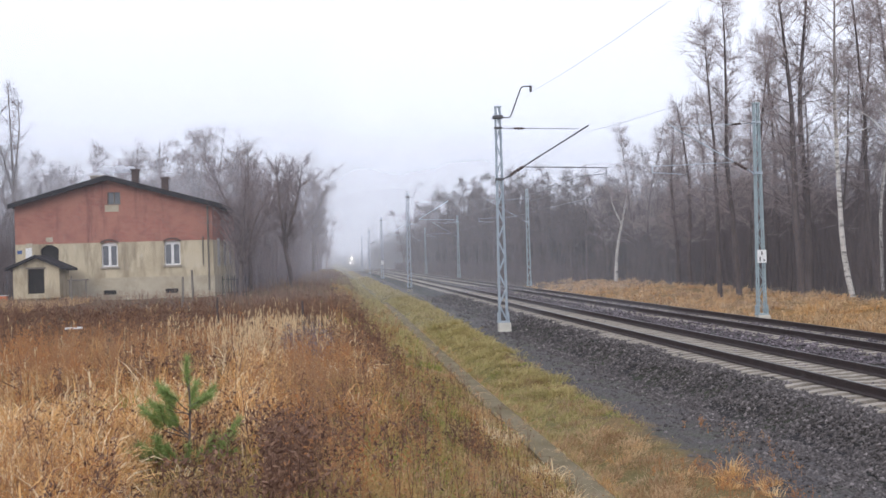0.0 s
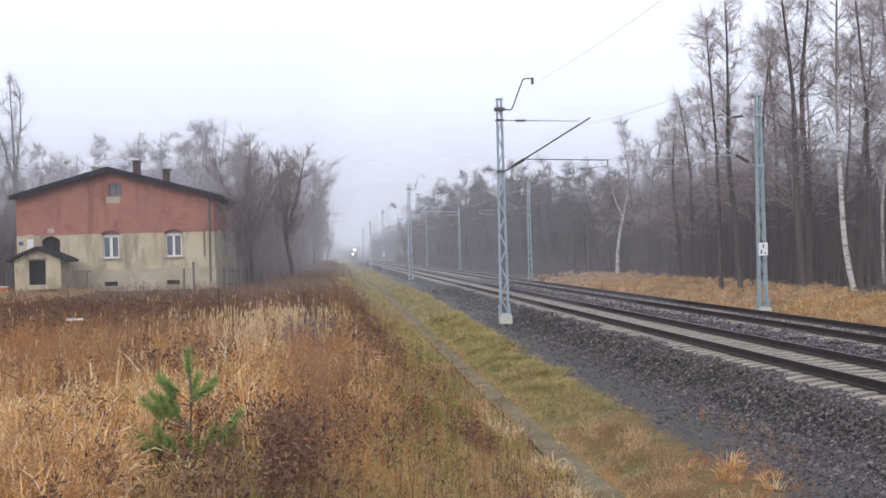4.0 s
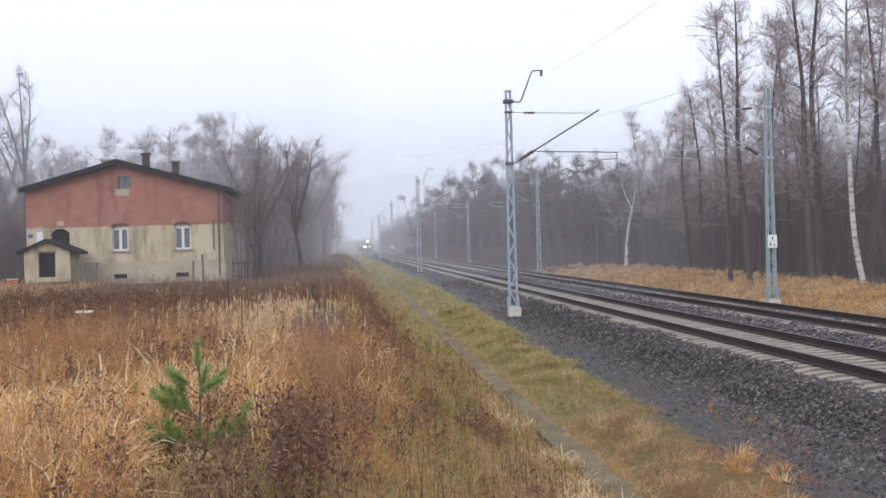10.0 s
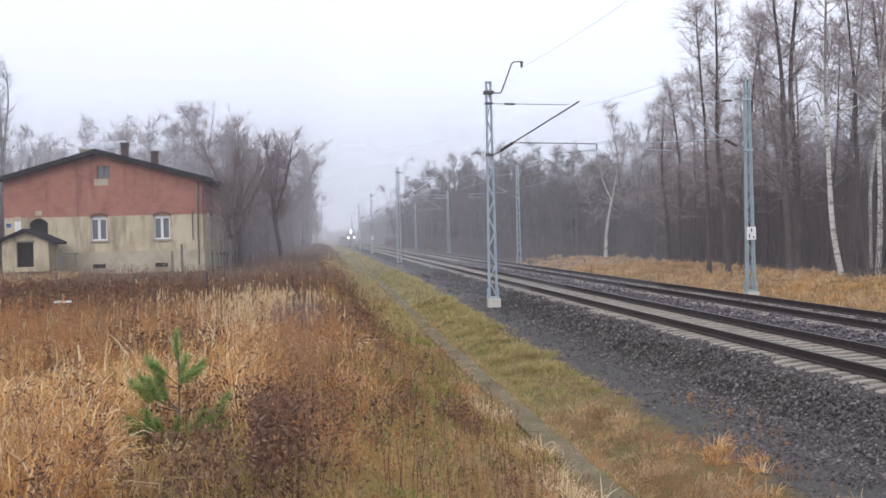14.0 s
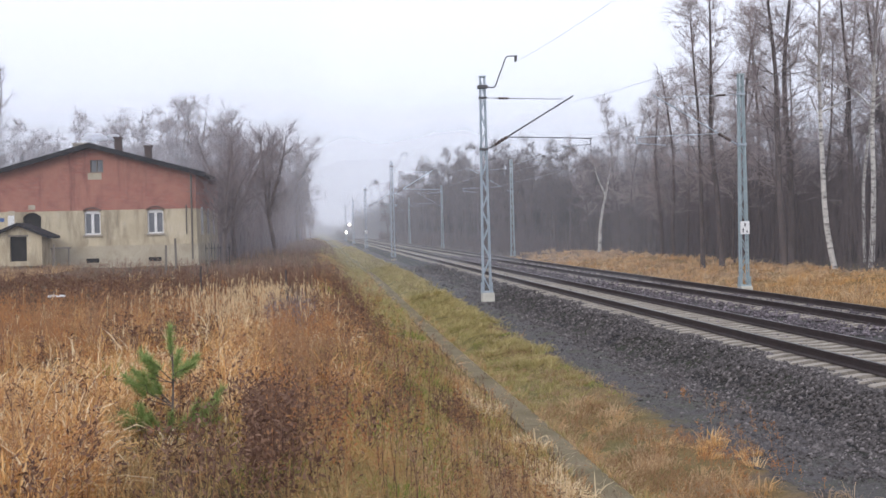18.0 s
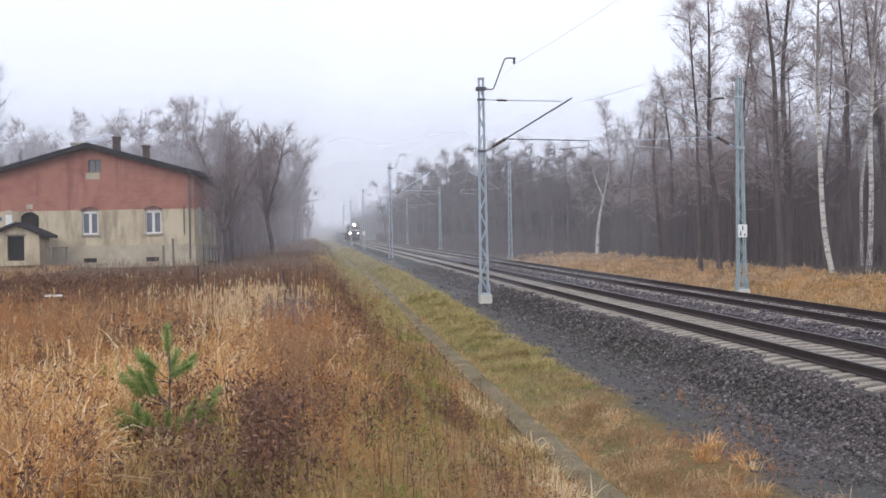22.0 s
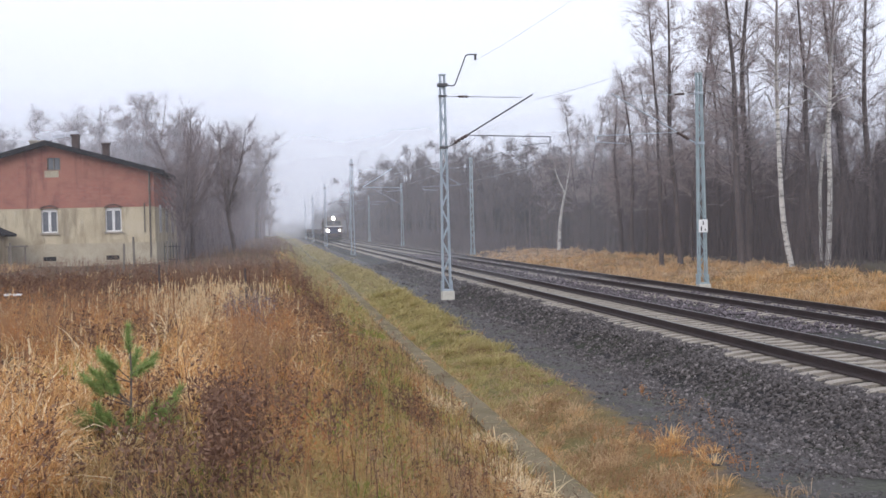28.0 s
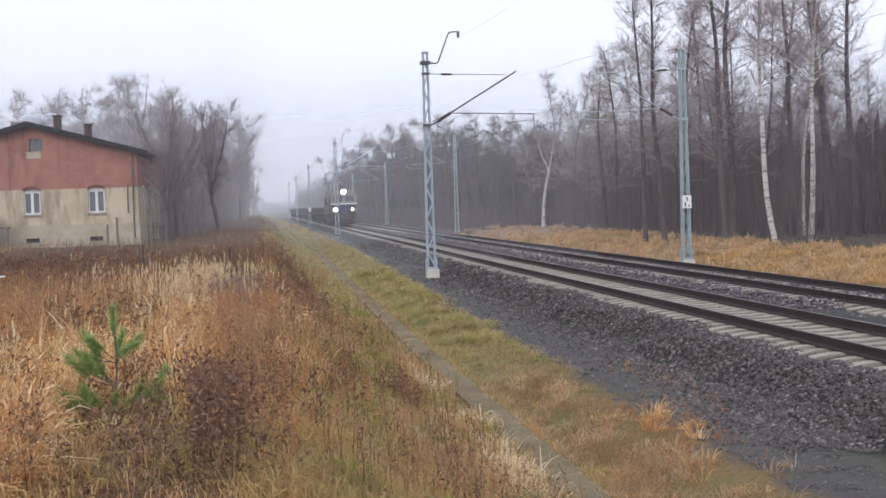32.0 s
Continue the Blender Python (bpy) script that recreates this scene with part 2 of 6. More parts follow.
def mesh_np(name, verts, *faces):
    """A mesh from numpy arrays: vertices (n, 3) and face arrays (m, k)."""
    me = bpy.data.meshes.new(name)
    verts = np.ascontiguousarray(verts, np.float32)
    me.vertices.add(len(verts))
    me.vertices.foreach_set("co", verts.ravel())
    faces = [np.asarray(f, np.int32) for f in faces if len(f)]
    loops = np.concatenate([f.ravel() for f in faces])
    counts = np.concatenate([np.full(len(f), f.shape[1], np.int32) for f in faces])
    me.loops.add(len(loops))
    me.loops.foreach_set("vertex_index", loops)
    me.polygons.add(len(counts))
    me.polygons.foreach_set("loop_start", np.concatenate([[0], np.cumsum(counts)[:-1]]).astype(np.int32))
    me.update(calc_edges=True)
    me.validate()
    return me


def smooth_shade(me):
    me.polygons.foreach_set("use_smooth", np.ones(len(me.polygons), bool))
    return me


def stuff(name, me, material, label, category="grass"):
    ob = new(name, me)
    me.materials.append(material)
    return tagged(ob, label, category, kind="stuff")


def grid_sheet(name, xs, ys):
    gx, gy = np.meshgrid(xs, ys)
    v = np.stack([gx, gy, ground_z(gx, gy)], -1).reshape(-1, 3)
    nx, ny = len(xs), len(ys)
    i = (np.arange(ny - 1)[:, None] * nx + np.arange(nx - 1)[None]).ravel()
    return smooth_shade(mesh_np(name, v, np.stack([i, i + 1, i + nx + 1, i + nx], -1)))


def ground_material():
    n = Nodes("field_and_verge_soil")
    pos = n.world()
    sep = n.n.new("ShaderNodeSeparateXYZ")
    n.l.new(pos, sep.inputs[0])
    wob = n.add("ShaderNodeMath")
    wob.operation = "MULTIPLY_ADD"
    n.l.new(n.noise(0.8, 5, at=pos, rough=0.65), wob.inputs[0])
    wob.inputs[1].default_value = 1.6
    n.l.new(sep.outputs["X"], wob.inputs[2])
    mr = n.add("ShaderNodeMapRange")
    mr.inputs["From Min"].default_value, mr.inputs["From Max"].default_value = -4.2, 25.8
    n.l.new(wob.outputs[0], mr.inputs["Value"])
    at = lambda x: (x + 0.8 + 4.2) / 30
    # litter is darkened to paint the shade beneath the field plants.
    litter, olive, mud, gravel, fox, wood = (0.12, 0.075, 0.04), (0.27, 0.22, 0.085), (0.16, 0.12, 0.06), (0.12, 0.11, 0.112), (0.33, 0.2, 0.085), (0.10, 0.075, 0.06)
    # The near-black stop at 6.9 paints shade in the gaps between ballast stones.
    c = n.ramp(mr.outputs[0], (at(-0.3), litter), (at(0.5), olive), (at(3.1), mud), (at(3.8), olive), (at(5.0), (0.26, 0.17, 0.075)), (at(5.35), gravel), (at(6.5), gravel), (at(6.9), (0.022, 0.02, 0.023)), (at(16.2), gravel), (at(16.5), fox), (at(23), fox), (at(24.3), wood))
    patch = n.noise(0.55, 5, at=pos, rough=0.7)
    c = n.mix(n.ramp(patch, (0.45, (0, 0, 0)), (0.62, (0.6, 0.6, 0.6))), c, n.mix(0.5, c, (0.09, 0.12, 0.03)))
    far, side, both = n.add("ShaderNodeMapRange"), n.add("ShaderNodeMapRange"), n.add("ShaderNodeMath")
    both.operation = "MULTIPLY"
    for node, axis, lo, hi in ((far, "Y", 100, 135), (side, "X", 15.5, 16.5)):
        node.inputs["From Min"].default_value, node.inputs["From Max"].default_value = lo, hi
        n.l.new(sep.outputs[axis], node.inputs["Value"])
    n.l.new(far.outputs[0], both.inputs[0])
    n.l.new(side.outputs[0], both.inputs[1])
    c = n.mix(both.outputs[0], c, (0.11, 0.088, 0.075))
    fine = n.noise(14, 6, at=pos, rough=0.75)
    c = n.mix(0.75, c, n.ramp(fine, (0.3, (0.25, 0.25, 0.25)), (0.55, (0.9, 0.9, 0.9)), (0.75, (1, 1, 1))), "MULTIPLY")
    n.bump(fine, 0.8, 0.06)
    return n.done(c, 0.92)


M_GROUND = ground_material()
gx = np.unique(np.concatenate([np.linspace(-14, 26, 150), np.array([-3000, -1500, -800, -400, -200, -120, -80, -60, -45, -35, -28, -22, -18, 30, 36, 45, 60, 80, 120, 200, 400, 800, 1500, 3000])]))
gy = np.unique(np.concatenate([np.linspace(-6, 60, 180), np.linspace(60, 140, 50), np.array([-3000, -1000, -300, -100, -50, -25, -12, 150, 165, 180, 200, 230, 260, 300, 350, 420, 500, 650, 900, 1300, 2000, 3000, 4500])]))
ground = new("ground", grid_sheet("ground", gx, gy))
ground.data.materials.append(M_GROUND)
tagged(ground, "uneven field, grassy bank and gravel formation beside the railway", "ground", kind="structure")

# ---- mesh helpers ----


def part(name, bm, material, parent=None, label="", flat=True):
    me = bpy.data.meshes.new(name)
    bm.to_mesh(me)
    bm.free()
    if not flat:
        smooth_shade(me)
    me.materials.append(material)
    ob = new(name, me)
    if parent:
        ob.parent = parent
    if label:
        ob["label"] = label
    return ob


def thing(name, label, category, group="", at=(0, 0, 0), kind=""):
    ob = new(name)
    ob.location = at
    return tagged(ob, label, category, group, kind)


def box(bm, x0, x1, y0, y1, z0, z1, bevel=0.0):
    m = Matrix.Translation(((x0 + x1) / 2, (y0 + y1) / 2, (z0 + z1) / 2)) @ Matrix.Diagonal((abs(x1 - x0), abs(y1 - y0), abs(z1 - z0), 1))
    r = bmesh.ops.create_cube(bm, size=1, matrix=m)
    if bevel:
        es = list({e for v in r["verts"] for e in v.link_edges})
        bmesh.ops.bevel(bm, geom=es, offset=bevel, segments=2, affect="EDGES", profile=0.6)
    return bm


def boxed(x0, x1, y0, y1, z0, z1, bevel=0.0):
    return box(bmesh.new(), x0, x1, y0, y1, z0, z1, bevel)


def rod(bm, p, q, r0, r1=None, n=6):
    p, q = Vector(p), Vector(q)
    r1 = r0 if r1 is None else r1
    d = (q - p).normalized()
    a = d.orthogonal().normalized()
    b = d.cross(a)
    rings = []
    for c, r in ((p, r0), (q, r1)):
        rings.append([bm.verts.new(c + r * (math.cos(k * 6.2832 / n) * a + math.sin(k * 6.2832 / n) * b)) for k in range(n)])
    for k in range(n):
        bm.faces.new((rings[0][k], rings[0][(k + 1) % n], rings[1][(k + 1) % n], rings[1][k]))
    bm.faces.new(rings[0][::-1])
    bm.faces.new(rings[1])
    return bm


def bar(bm, p, q, w, h=None):
    """A rectangular bar from p to q."""
    p, q = Vector(p), Vector(q)
    h = w if h is None else h
    d = (q - p).normalized()
    a = d.cross(Vector((0, 0, 1)))
    a = a.normalized() if a.length > 1e-3 else Vector((1, 0, 0))
    b = a.cross(d)
    vs = [[bm.verts.new(c + sa * a * w / 2 + sb * b * h / 2) for sa, sb in ((-1, -1), (1, -1), (1, 1), (-1, 1))] for c in (p, q)]
    for k in range(4):
        bm.faces.new((vs[0][k], vs[0][(k + 1) % 4], vs[1][(k + 1) % 4], vs[1][k]))
    bm.faces.new(vs[0][::-1])
    bm.faces.new(vs[1])
    return bm


def prism(bm, outline, y0, y1):
    """An outline in x, z drawn out along y."""
    a = [bm.verts.new((x, y0, z)) for x, z in outline]
    b = [bm.verts.new((x, y1, z)) for x, z in outline]
    k = len(outline)
    for i in range(k):
        bm.faces.new((a[i], a[(i + 1) % k], b[(i + 1) % k], b[i]))
    bm.faces.new(a[::-1])
    bm.faces.new(b)
    bmesh.ops.recalc_face_normals(bm, faces=bm.faces[:])
    return bm


def lathe(p, q, radii, n=10):
    """A turned body along p to q with the given radii."""
    p, q = Vector(p), Vector(q)
    bm = bmesh.new()
    d = (q - p).normalized()
    a = d.orthogonal().normalized()
    b = d.cross(a)
    rings = []
    for i, r in enumerate(radii):
        c = p.lerp(q, i / (len(radii) - 1))
        rings.append([bm.verts.new(c + r * (math.cos(k * 6.2832 / n) * a + math.sin(k * 6.2832 / n) * b)) for k in range(n)])
    for u, w in zip(rings, rings[1:]):
        for k in range(n):
            bm.faces.new((u[k], u[(k + 1) % n], w[(k + 1) % n], w[k]))
    bm.faces.new(rings[0][::-1])
    bm.faces.new(rings[-1])
    return bm


def gz(x, y):
    return float(ground_z(x, y))


# ---- railway tracks ----
RAIL = [(-0.075, -0.172), (0.075, -0.172), (0.075, -0.155), (0.012, -0.13), (0.010, -0.045), (0.036, -0.035), (0.036, -0.004), (0.028, 0.0), (-0.028, 0.0), (-0.036, -0.004), (-0.036, -0.035), (-0.010, -0.045), (-0.012, -0.13), (-0.075, -0.155)]


def railway_track(cx, label):
    tr = thing("railway_track", label, "track", "parallel railway tracks", (cx, 0, 0), "structure")
    for s in (-1, 1):
        bm = prism(bmesh.new(), RAIL, -60, 1500)
        bmesh.ops.translate(bm, verts=bm.verts[:], vec=(s * 0.7535, 0, 0))
        r = part("rail", bm, M_RAIL, tr)
        bm = boxed(s * 0.7535 - 0.027, s * 0.7535 + 0.027, -60, 1500, -0.002, 0.003)
        part("rail_head", bm, M_RAIL_TOP, r, "worn bright running surface")
    return tr


track_near = railway_track(TRACKS[0], "rust-brown rails on pale concrete sleepers in grey ballast")
track_far = railway_track(TRACKS[1], "far rust-brown rails on concrete sleepers, partly bedded in ballast")
SLEEPER = [(-1.3, -0.40), (1.3, -0.40), (1.3, -0.235), (1.26, -0.215), (0.95, -0.18), (0.55, -0.18), (0.4, -0.198), (-0.4, -0.198), (-0.55, -0.18), (-0.95, -0.18), (-1.26, -0.215), (-1.3, -0.235)]
bm = prism(bmesh.new(), SLEEPER, -0.14, 0.14)
sleeper_mesh = bpy.data.meshes.new("sleeper")
bm.to_mesh(sleeper_mesh)
bm.free()
sleeper_mesh.materials.append(M_CONC)
sv = np.array([v.co[:] for v in sleeper_mesh.vertices])
sf = [list(p.vertices) for p in sleeper_mesh.polygons]


def sleepers(track, y0, y1, far_to):
    k0, k1, k2 = round(y0 / 0.6), round(y1 / 0.6), round(far_to / 0.6)
    for k in range(k0, k1):
        ob = new("sleeper", sleeper_mesh)
        ob.parent = track
        ob.location = (random.uniform(-0.02, 0.02), k * 0.6 + random.uniform(-0.02, 0.02), random.uniform(-0.006, 0.006))
        ob.rotation_euler = (0, 0, random.uniform(-0.008, 0.008))
    ks = [k for k in range(k1, k2)] + [k for k in range(-60, k0)]
    v = np.concatenate([sv + (0, k * 0.6, 0) for k in ks])
    quads = np.array([f for f in sf if len(f) == 4])
    caps = np.array([f for f in sf if len(f) == len(SLEEPER)])
    off = np.arange(len(ks))[:, None, None] * len(sv)
    ob = new("far_sleepers", mesh_np("far_sleepers", v, (quads[None] + off).reshape(-1, 4), (caps[None] + off).reshape(-1, len(SLEEPER))))
    ob.data.materials.append(M_CONC)
    ob.parent = track
    tagged(ob, kind="stuff")


# ---- masts and overhead line ----


def lattice(bm, y, z0, z1, w0, w1, depth, step=0.62, leg=0.055, thin=0.028):
    """Four tapering corner legs with zigzag lacing."""
    def corner(sx, sy, z):
        t = (z - z0) / (z1 - z0)
        return Vector((sx * (w0 + (w1 - w0) * t) / 2, sy * depth * (1 - 0.35 * t) / 2, z))
    for sx in (-1, 1):
        for sy in (-1, 1):
            bar(bm, corner(sx, sy, z0), corner(sx, sy, z1), leg)
    k, z = 0, z0 + 0.1
    while z + step < z1:
        a, b = (-1, 1) if k % 2 else (1, -1)
        for sy in (-1, 1):
            bar(bm, corner(a, sy, z), corner(b, sy, z + step), thin)
        for sx in (-1, 1):
            bar(bm, corner(sx, a, z), corner(sx, b, z + step), thin)
        z, k = z + step, k + 1
    return bm


def overhead_mast(x, y, side, top=8.05, arm=True, horn=True, metal=None, label="", plate=False):
    """A catenary mast; side is +1 when its arm reaches towards larger x."""
    base = gz(x, y)
    mast = thing("overhead_line_mast", label, "mast", "overhead line masts", (x, y, 0))
    metal = metal or M_GALV
    part("foundation", boxed(-0.2, 0.27, -0.25, 0.25, base - 0.3, base + (0.34 if y < 60 else 0.12), 0.03), M_CONC_PALE if y < 60 else M_CONC, mast, "pale concrete foundation block")
    part("shaft", lattice(bmesh.new(), 0, base + 0.3, top, 0.29, 0.16, 0.29, leg=0.05), metal, mast)
    part("foot_plate", boxed(-0.23, 0.23, -0.22, 0.22, base + 0.34, base + 0.40, 0.01), metal, mast)
    for s in (-1, 1):
        part("gusset", boxed(s * 0.19 - 0.02, s * 0.19 + 0.02, -0.2, 0.2, base + 0.4, base + 0.72, 0.01), metal, mast)
    part("cap", boxed(-0.13, 0.13, -0.13, 0.13, top - 0.06, top, 0.01), metal, mast)
    if horn:
        bm = bmesh.new()
        pts = [(0, top - 0.42), (side * 0.42, top - 0.45), (side * 0.50, top - 0.40), (side * 0.92, top + 0.68), (side * 1.02, top + 0.74), (side * 1.36, top + 0.74)]
        for a, b in zip(pts, pts[1:]):
            rod(bm, (a[0], 0, a[1]), (b[0], 0, b[1]), 0.026, n=8)
        h = part("earth_wire_horn", bm, M_DARKSTEEL, mast, "cranked dark steel bracket")
        bm = rod(bmesh.new(), (side * 1.3, 0, top + 0.74), (side * 1.3, 0, top + 0.52), 0.05, n=8)
        part("insulator", bm, M_DARKSTEEL, h)
        part("clamp", boxed(-0.19, 0.19, -0.18, 0.18, top - 0.49, top - 0.36, 0.02), M_DARKSTEEL, mast)
    if arm:
        s = side
        # Near-track arms beyond 100 m take paler steel, which paints in the haze.
        steel = M_DARKSTEEL if s > 0 and y < 100 else M_GALV
        bm = rod(bmesh.new(), (s * 0.2, 0, 5.28), (s * 3.5, 0, 7.24), 0.03 if s > 0 else 0.02, n=8)
        cant = part("cantilever_tube", bm, steel, mast, "dark inclined cantilever tube")
        bm = lathe((s * 0.42, 0, 5.41), (s * 0.92, 0, 5.71), [0.05, 0.08, 0.045, 0.08, 0.045, 0.08, 0.045, 0.08, 0.05])
        part("insulator", bm, M_CERAMIC, cant)
        bm = rod(bmesh.new(), (s * 0.1, 0, 7.2), (s * 3.1, 0, 7.12), 0.012, n=6)
        stay = part("stay", bm, steel, mast, "thin horizontal stay rod")
        bm = lathe((s * 0.6, 0, 7.187), (s * 1.0, 0, 7.176), [0.03, 0.06, 0.03, 0.06, 0.03, 0.06, 0.03])
        part("insulator", bm, M_CERAMIC, stay)
        bm = rod(bmesh.new(), (s * 0.95, 0, 5.70), (s * 4.2, 0, 5.60), 0.02 if s > 0 else 0.013, n=6)
        reg = part("registration_tube", bm, steel, mast)
        bm = rod(bmesh.new(), (s * 4.15, 0, 5.6), (s * 4.15, 0, 5.36), 0.02)
        rod(bm, (s * 4.15, 0, 5.37), (s * 3.0, 0, 5.28), 0.015)
        part("steady_arm", bm, steel, reg)
        part("bracket", boxed(-0.16, 0.16, -0.15, 0.15, 5.2, 5.3, 0.01), steel, mast)
        part("bracket", boxed(-0.15, 0.15, -0.14, 0.14, 7.17, 7.25, 0.01), steel, mast)
    if plate:
        bm = boxed(-0.18, 0.18, -0.22, -0.2, 1.77, 2.27, 0.004)
        p = part("number_plate", bm, M_SIGN, mast, "white plate with black hectometre figures")
        for fx, z0, z1 in ((0.0, 2.06, 2.21), (-0.08, 1.83, 2.0), (0.08, 1.83, 1.91)):
            part("figure", boxed(fx - 0.02, fx + 0.025, -0.226, -0.221, z0, z1), M_BLACK, p)
    return mast


LEFT_MASTS = (-12, 52.6, 118, 184, 249, 314)
RIGHT_MASTS = (-12, 52.6, 116.7, 183, 249, 314)
for k, y in enumerate(LEFT_MASTS):
    overhead_mast(6.4, y, 1, label="grey-blue steel lattice mast with a cantilever over the near track", plate=y == 184)
for k, y in enumerate(RIGHT_MASTS):
    overhead_mast(16.5, y, -1, top=8.0, horn=False, metal=M_GALV_GREEN, plate=y == 52.6,
                  label="grey-green steel lattice mast with a white hectometre plate" if y == 52.6 else "grey-green steel lattice mast beyond the far track")


def sagging_wire(name, spans, r, label, sag=0.0, n=8):
    """One unbroken wire over several supports (x, y, z), drooping between them."""
    pts = [Vector(spans[0])]
    for a, b in zip(spans, spans[1:]):
        a, b = Vector(a), Vector(b)
        pts += [a.lerp(b, k / n) - Vector((0, 0, sag * 4 * (k / n) * (1 - k / n))) for k in range(1, n + 1)]
    bm = bmesh.new()
    rings = [[bm.verts.new(p + r * Vector(d)) for d in ((1, 0, 0), (0, 0, 1), (-1, 0, 0), (0, 0, -1))] for p in pts]
    for u, w in zip(rings, rings[1:]):
        for k in range(4):
            bm.faces.new((u[k], u[(k + 1) % 4], w[(k + 1) % 4], w[k]))
    bm.faces.new(rings[0][::-1])
    bm.faces.new(rings[-1])
    return tagged(part(name, bm, M_WIRE), label, "wire", "overhead wires")


def overhead_line(cx, mast_x, ys, s):
    zig = [(cx + (0.2 if k % 2 else -0.2)) for k in range(len(ys))]
    cw = sagging_wire("contact_wire", [(z, y, 5.26) for z, y in zip(zig, ys)], 0.0045, "thin grey contact wire above the track")
    sagging_wire("messenger_wire", [(mast_x + s * 3.0, y, 6.9) for y in ys], 0.0045, "thin grey messenger wire slung between the masts", 0.9)
    for a, b in zip(ys, ys[1:]):
        for k in range(1, 8):
            t = k / 8
            y = a + (b - a) * t
            if 20 < y < 190:
                part("dropper", rod(bmesh.new(), (mast_x + s * 3.0, y, 6.9 - 3.6 * t * (1 - t)), (cx, y, 5.26), 0.0025, n=3), M_WIRE, cw)


overhead_line(TRACKS[0], 6.4, LEFT_MASTS[:5], 1)
overhead_line(TRACKS[1], 16.5, RIGHT_MASTS[:4], -1)
sagging_wire("earth_wire", [(6.4 + 1.3, y, 8.55) for y in LEFT_MASTS[:4]], 0.005, "thin earth wire carried on the mast horns", 0.7)

# ---- house ----
def brick_material():
    n = Nodes("old_red_brick")
    br = n.add("ShaderNodeTexBrick", Scale=1.0)
    br.inputs["Brick Width"].default_value, br.inputs["Row Height"].default_value = 0.26, 0.075
    br.inputs["Mortar Size"].default_value = 0.008
    br.inputs["Color1"].default_value, br.inputs["Color2"].default_value = (0.42, 0.145, 0.105, 1), (0.31, 0.10, 0.078, 1)
    br.inputs["Mortar"].default_value = (0.33, 0.26, 0.22, 1)
    mp = n.n.new("ShaderNodeMapping")
    mp.inputs["Rotation"].default_value = (radians(90), 0, 0)
    n.l.new(n.where(), mp.inputs[0])
    n.l.new(mp.outputs[0], br.inputs["Vector"])
    stain = n.noise(0.55, 6, rough=0.7)
    c = n.mix(n.ramp(stain, (0.40, (0, 0, 0)), (0.62, (0.85, 0.85, 0.85))), br.outputs[0], (0.42, 0.195, 0.145))
    c = n.mix(n.ramp(n.noise(1.6, 5, rough=0.7), (0.5, (0, 0, 0)), (0.72, (0.4, 0.4, 0.4))), c, (0.16, 0.08, 0.065))
    c = n.mix(n.ramp(n.noise(0.9, 5, (1.6, 1, 0.2), rough=0.7), (0.54, (0, 0, 0)), (0.7, (0.55, 0.55, 0.55))), c, (0.10, 0.055, 0.05))
    n.bump(n.noise(30, 3), 0.3, 0.01)
    return n.done(c, 0.9)


def stucco_material():
    n = Nodes("stained_ochre_stucco")
    big, streak, fine = n.noise(0.6, 6, rough=0.7), n.noise(1.4, 5, (1.0, 1.0, 0.22), rough=0.7), n.noise(40, 3)
    c = n.ramp(big, (0.3, (0.42, 0.35, 0.24)), (0.55, (0.57, 0.49, 0.35)), (0.75, (0.63, 0.56, 0.43)))
    c = n.mix(n.ramp(streak, (0.47, (0, 0, 0)), (0.66, (0.75, 0.75, 0.75))), c, (0.21, 0.17, 0.12))
    c = n.mix(n.ramp(n.noise(2.4, 6, rough=0.75), (0.58, (0, 0, 0)), (0.7, (0.6, 0.6, 0.6))), c, (0.55, 0.5, 0.42))
    n.bump(fine, 0.3, 0.01)
    return n.done(c, 0.95)


M_BRICK, M_STUCCO = brick_material(), stucco_material()
M_PLINTH = worn("damp_grey_plinth", (0.32, 0.265, 0.185), (0.56, 0.5, 0.39), 1.2, 25, 0.95)
M_ROOF = worn("dark_felt_roof", (0.016, 0.015, 0.018), (0.042, 0.039, 0.043), 1.5, 20, 0.95, spec=0.1)
M_FRAME = worn("white_window_frame", (0.66, 0.66, 0.66), (0.8, 0.8, 0.8), 4, 40, 0.5, 0, 0.05)
M_GREYWOOD = worn("grey_weathered_wood", (0.12, 0.1, 0.085), (0.26, 0.23, 0.2), 5, 40, 0.9, 0, 0.4, 0.01, (1, 1, 0.2))
# Near-black colour for solid slabs that stand in for unlit openings.
M_DARK = worn("dark_interior", (0.012, 0.011, 0.01), (0.03, 0.027, 0.025), 4, 30, 0.9)
M_GLASS = worn("curtained_window_glass", (0.09, 0.1, 0.12), (0.17, 0.18, 0.2), 2, 12, 0.12, 0, 0.02, spec=0.6)
M_REDBR = worn("chimney_brick", (0.05, 0.036, 0.033), (0.115, 0.08, 0.072), 6, 40, 0.9)

HX0, HX1, HY0, HY1 = -17.5, -6.7, 78.0, 94.5
HB, HR, HE = 0.68, 7.15, 5.7


def arched_outline(cx, w, z0, z1, rise, n=8):
    pts = [(cx - w / 2, z0), (cx + w / 2, z0)]
    for k in range(n + 1):
        t = k / n
        pts.append((cx + w / 2 - w * t, z1 - rise + rise * 4 * t * (1 - t)))
    return pts


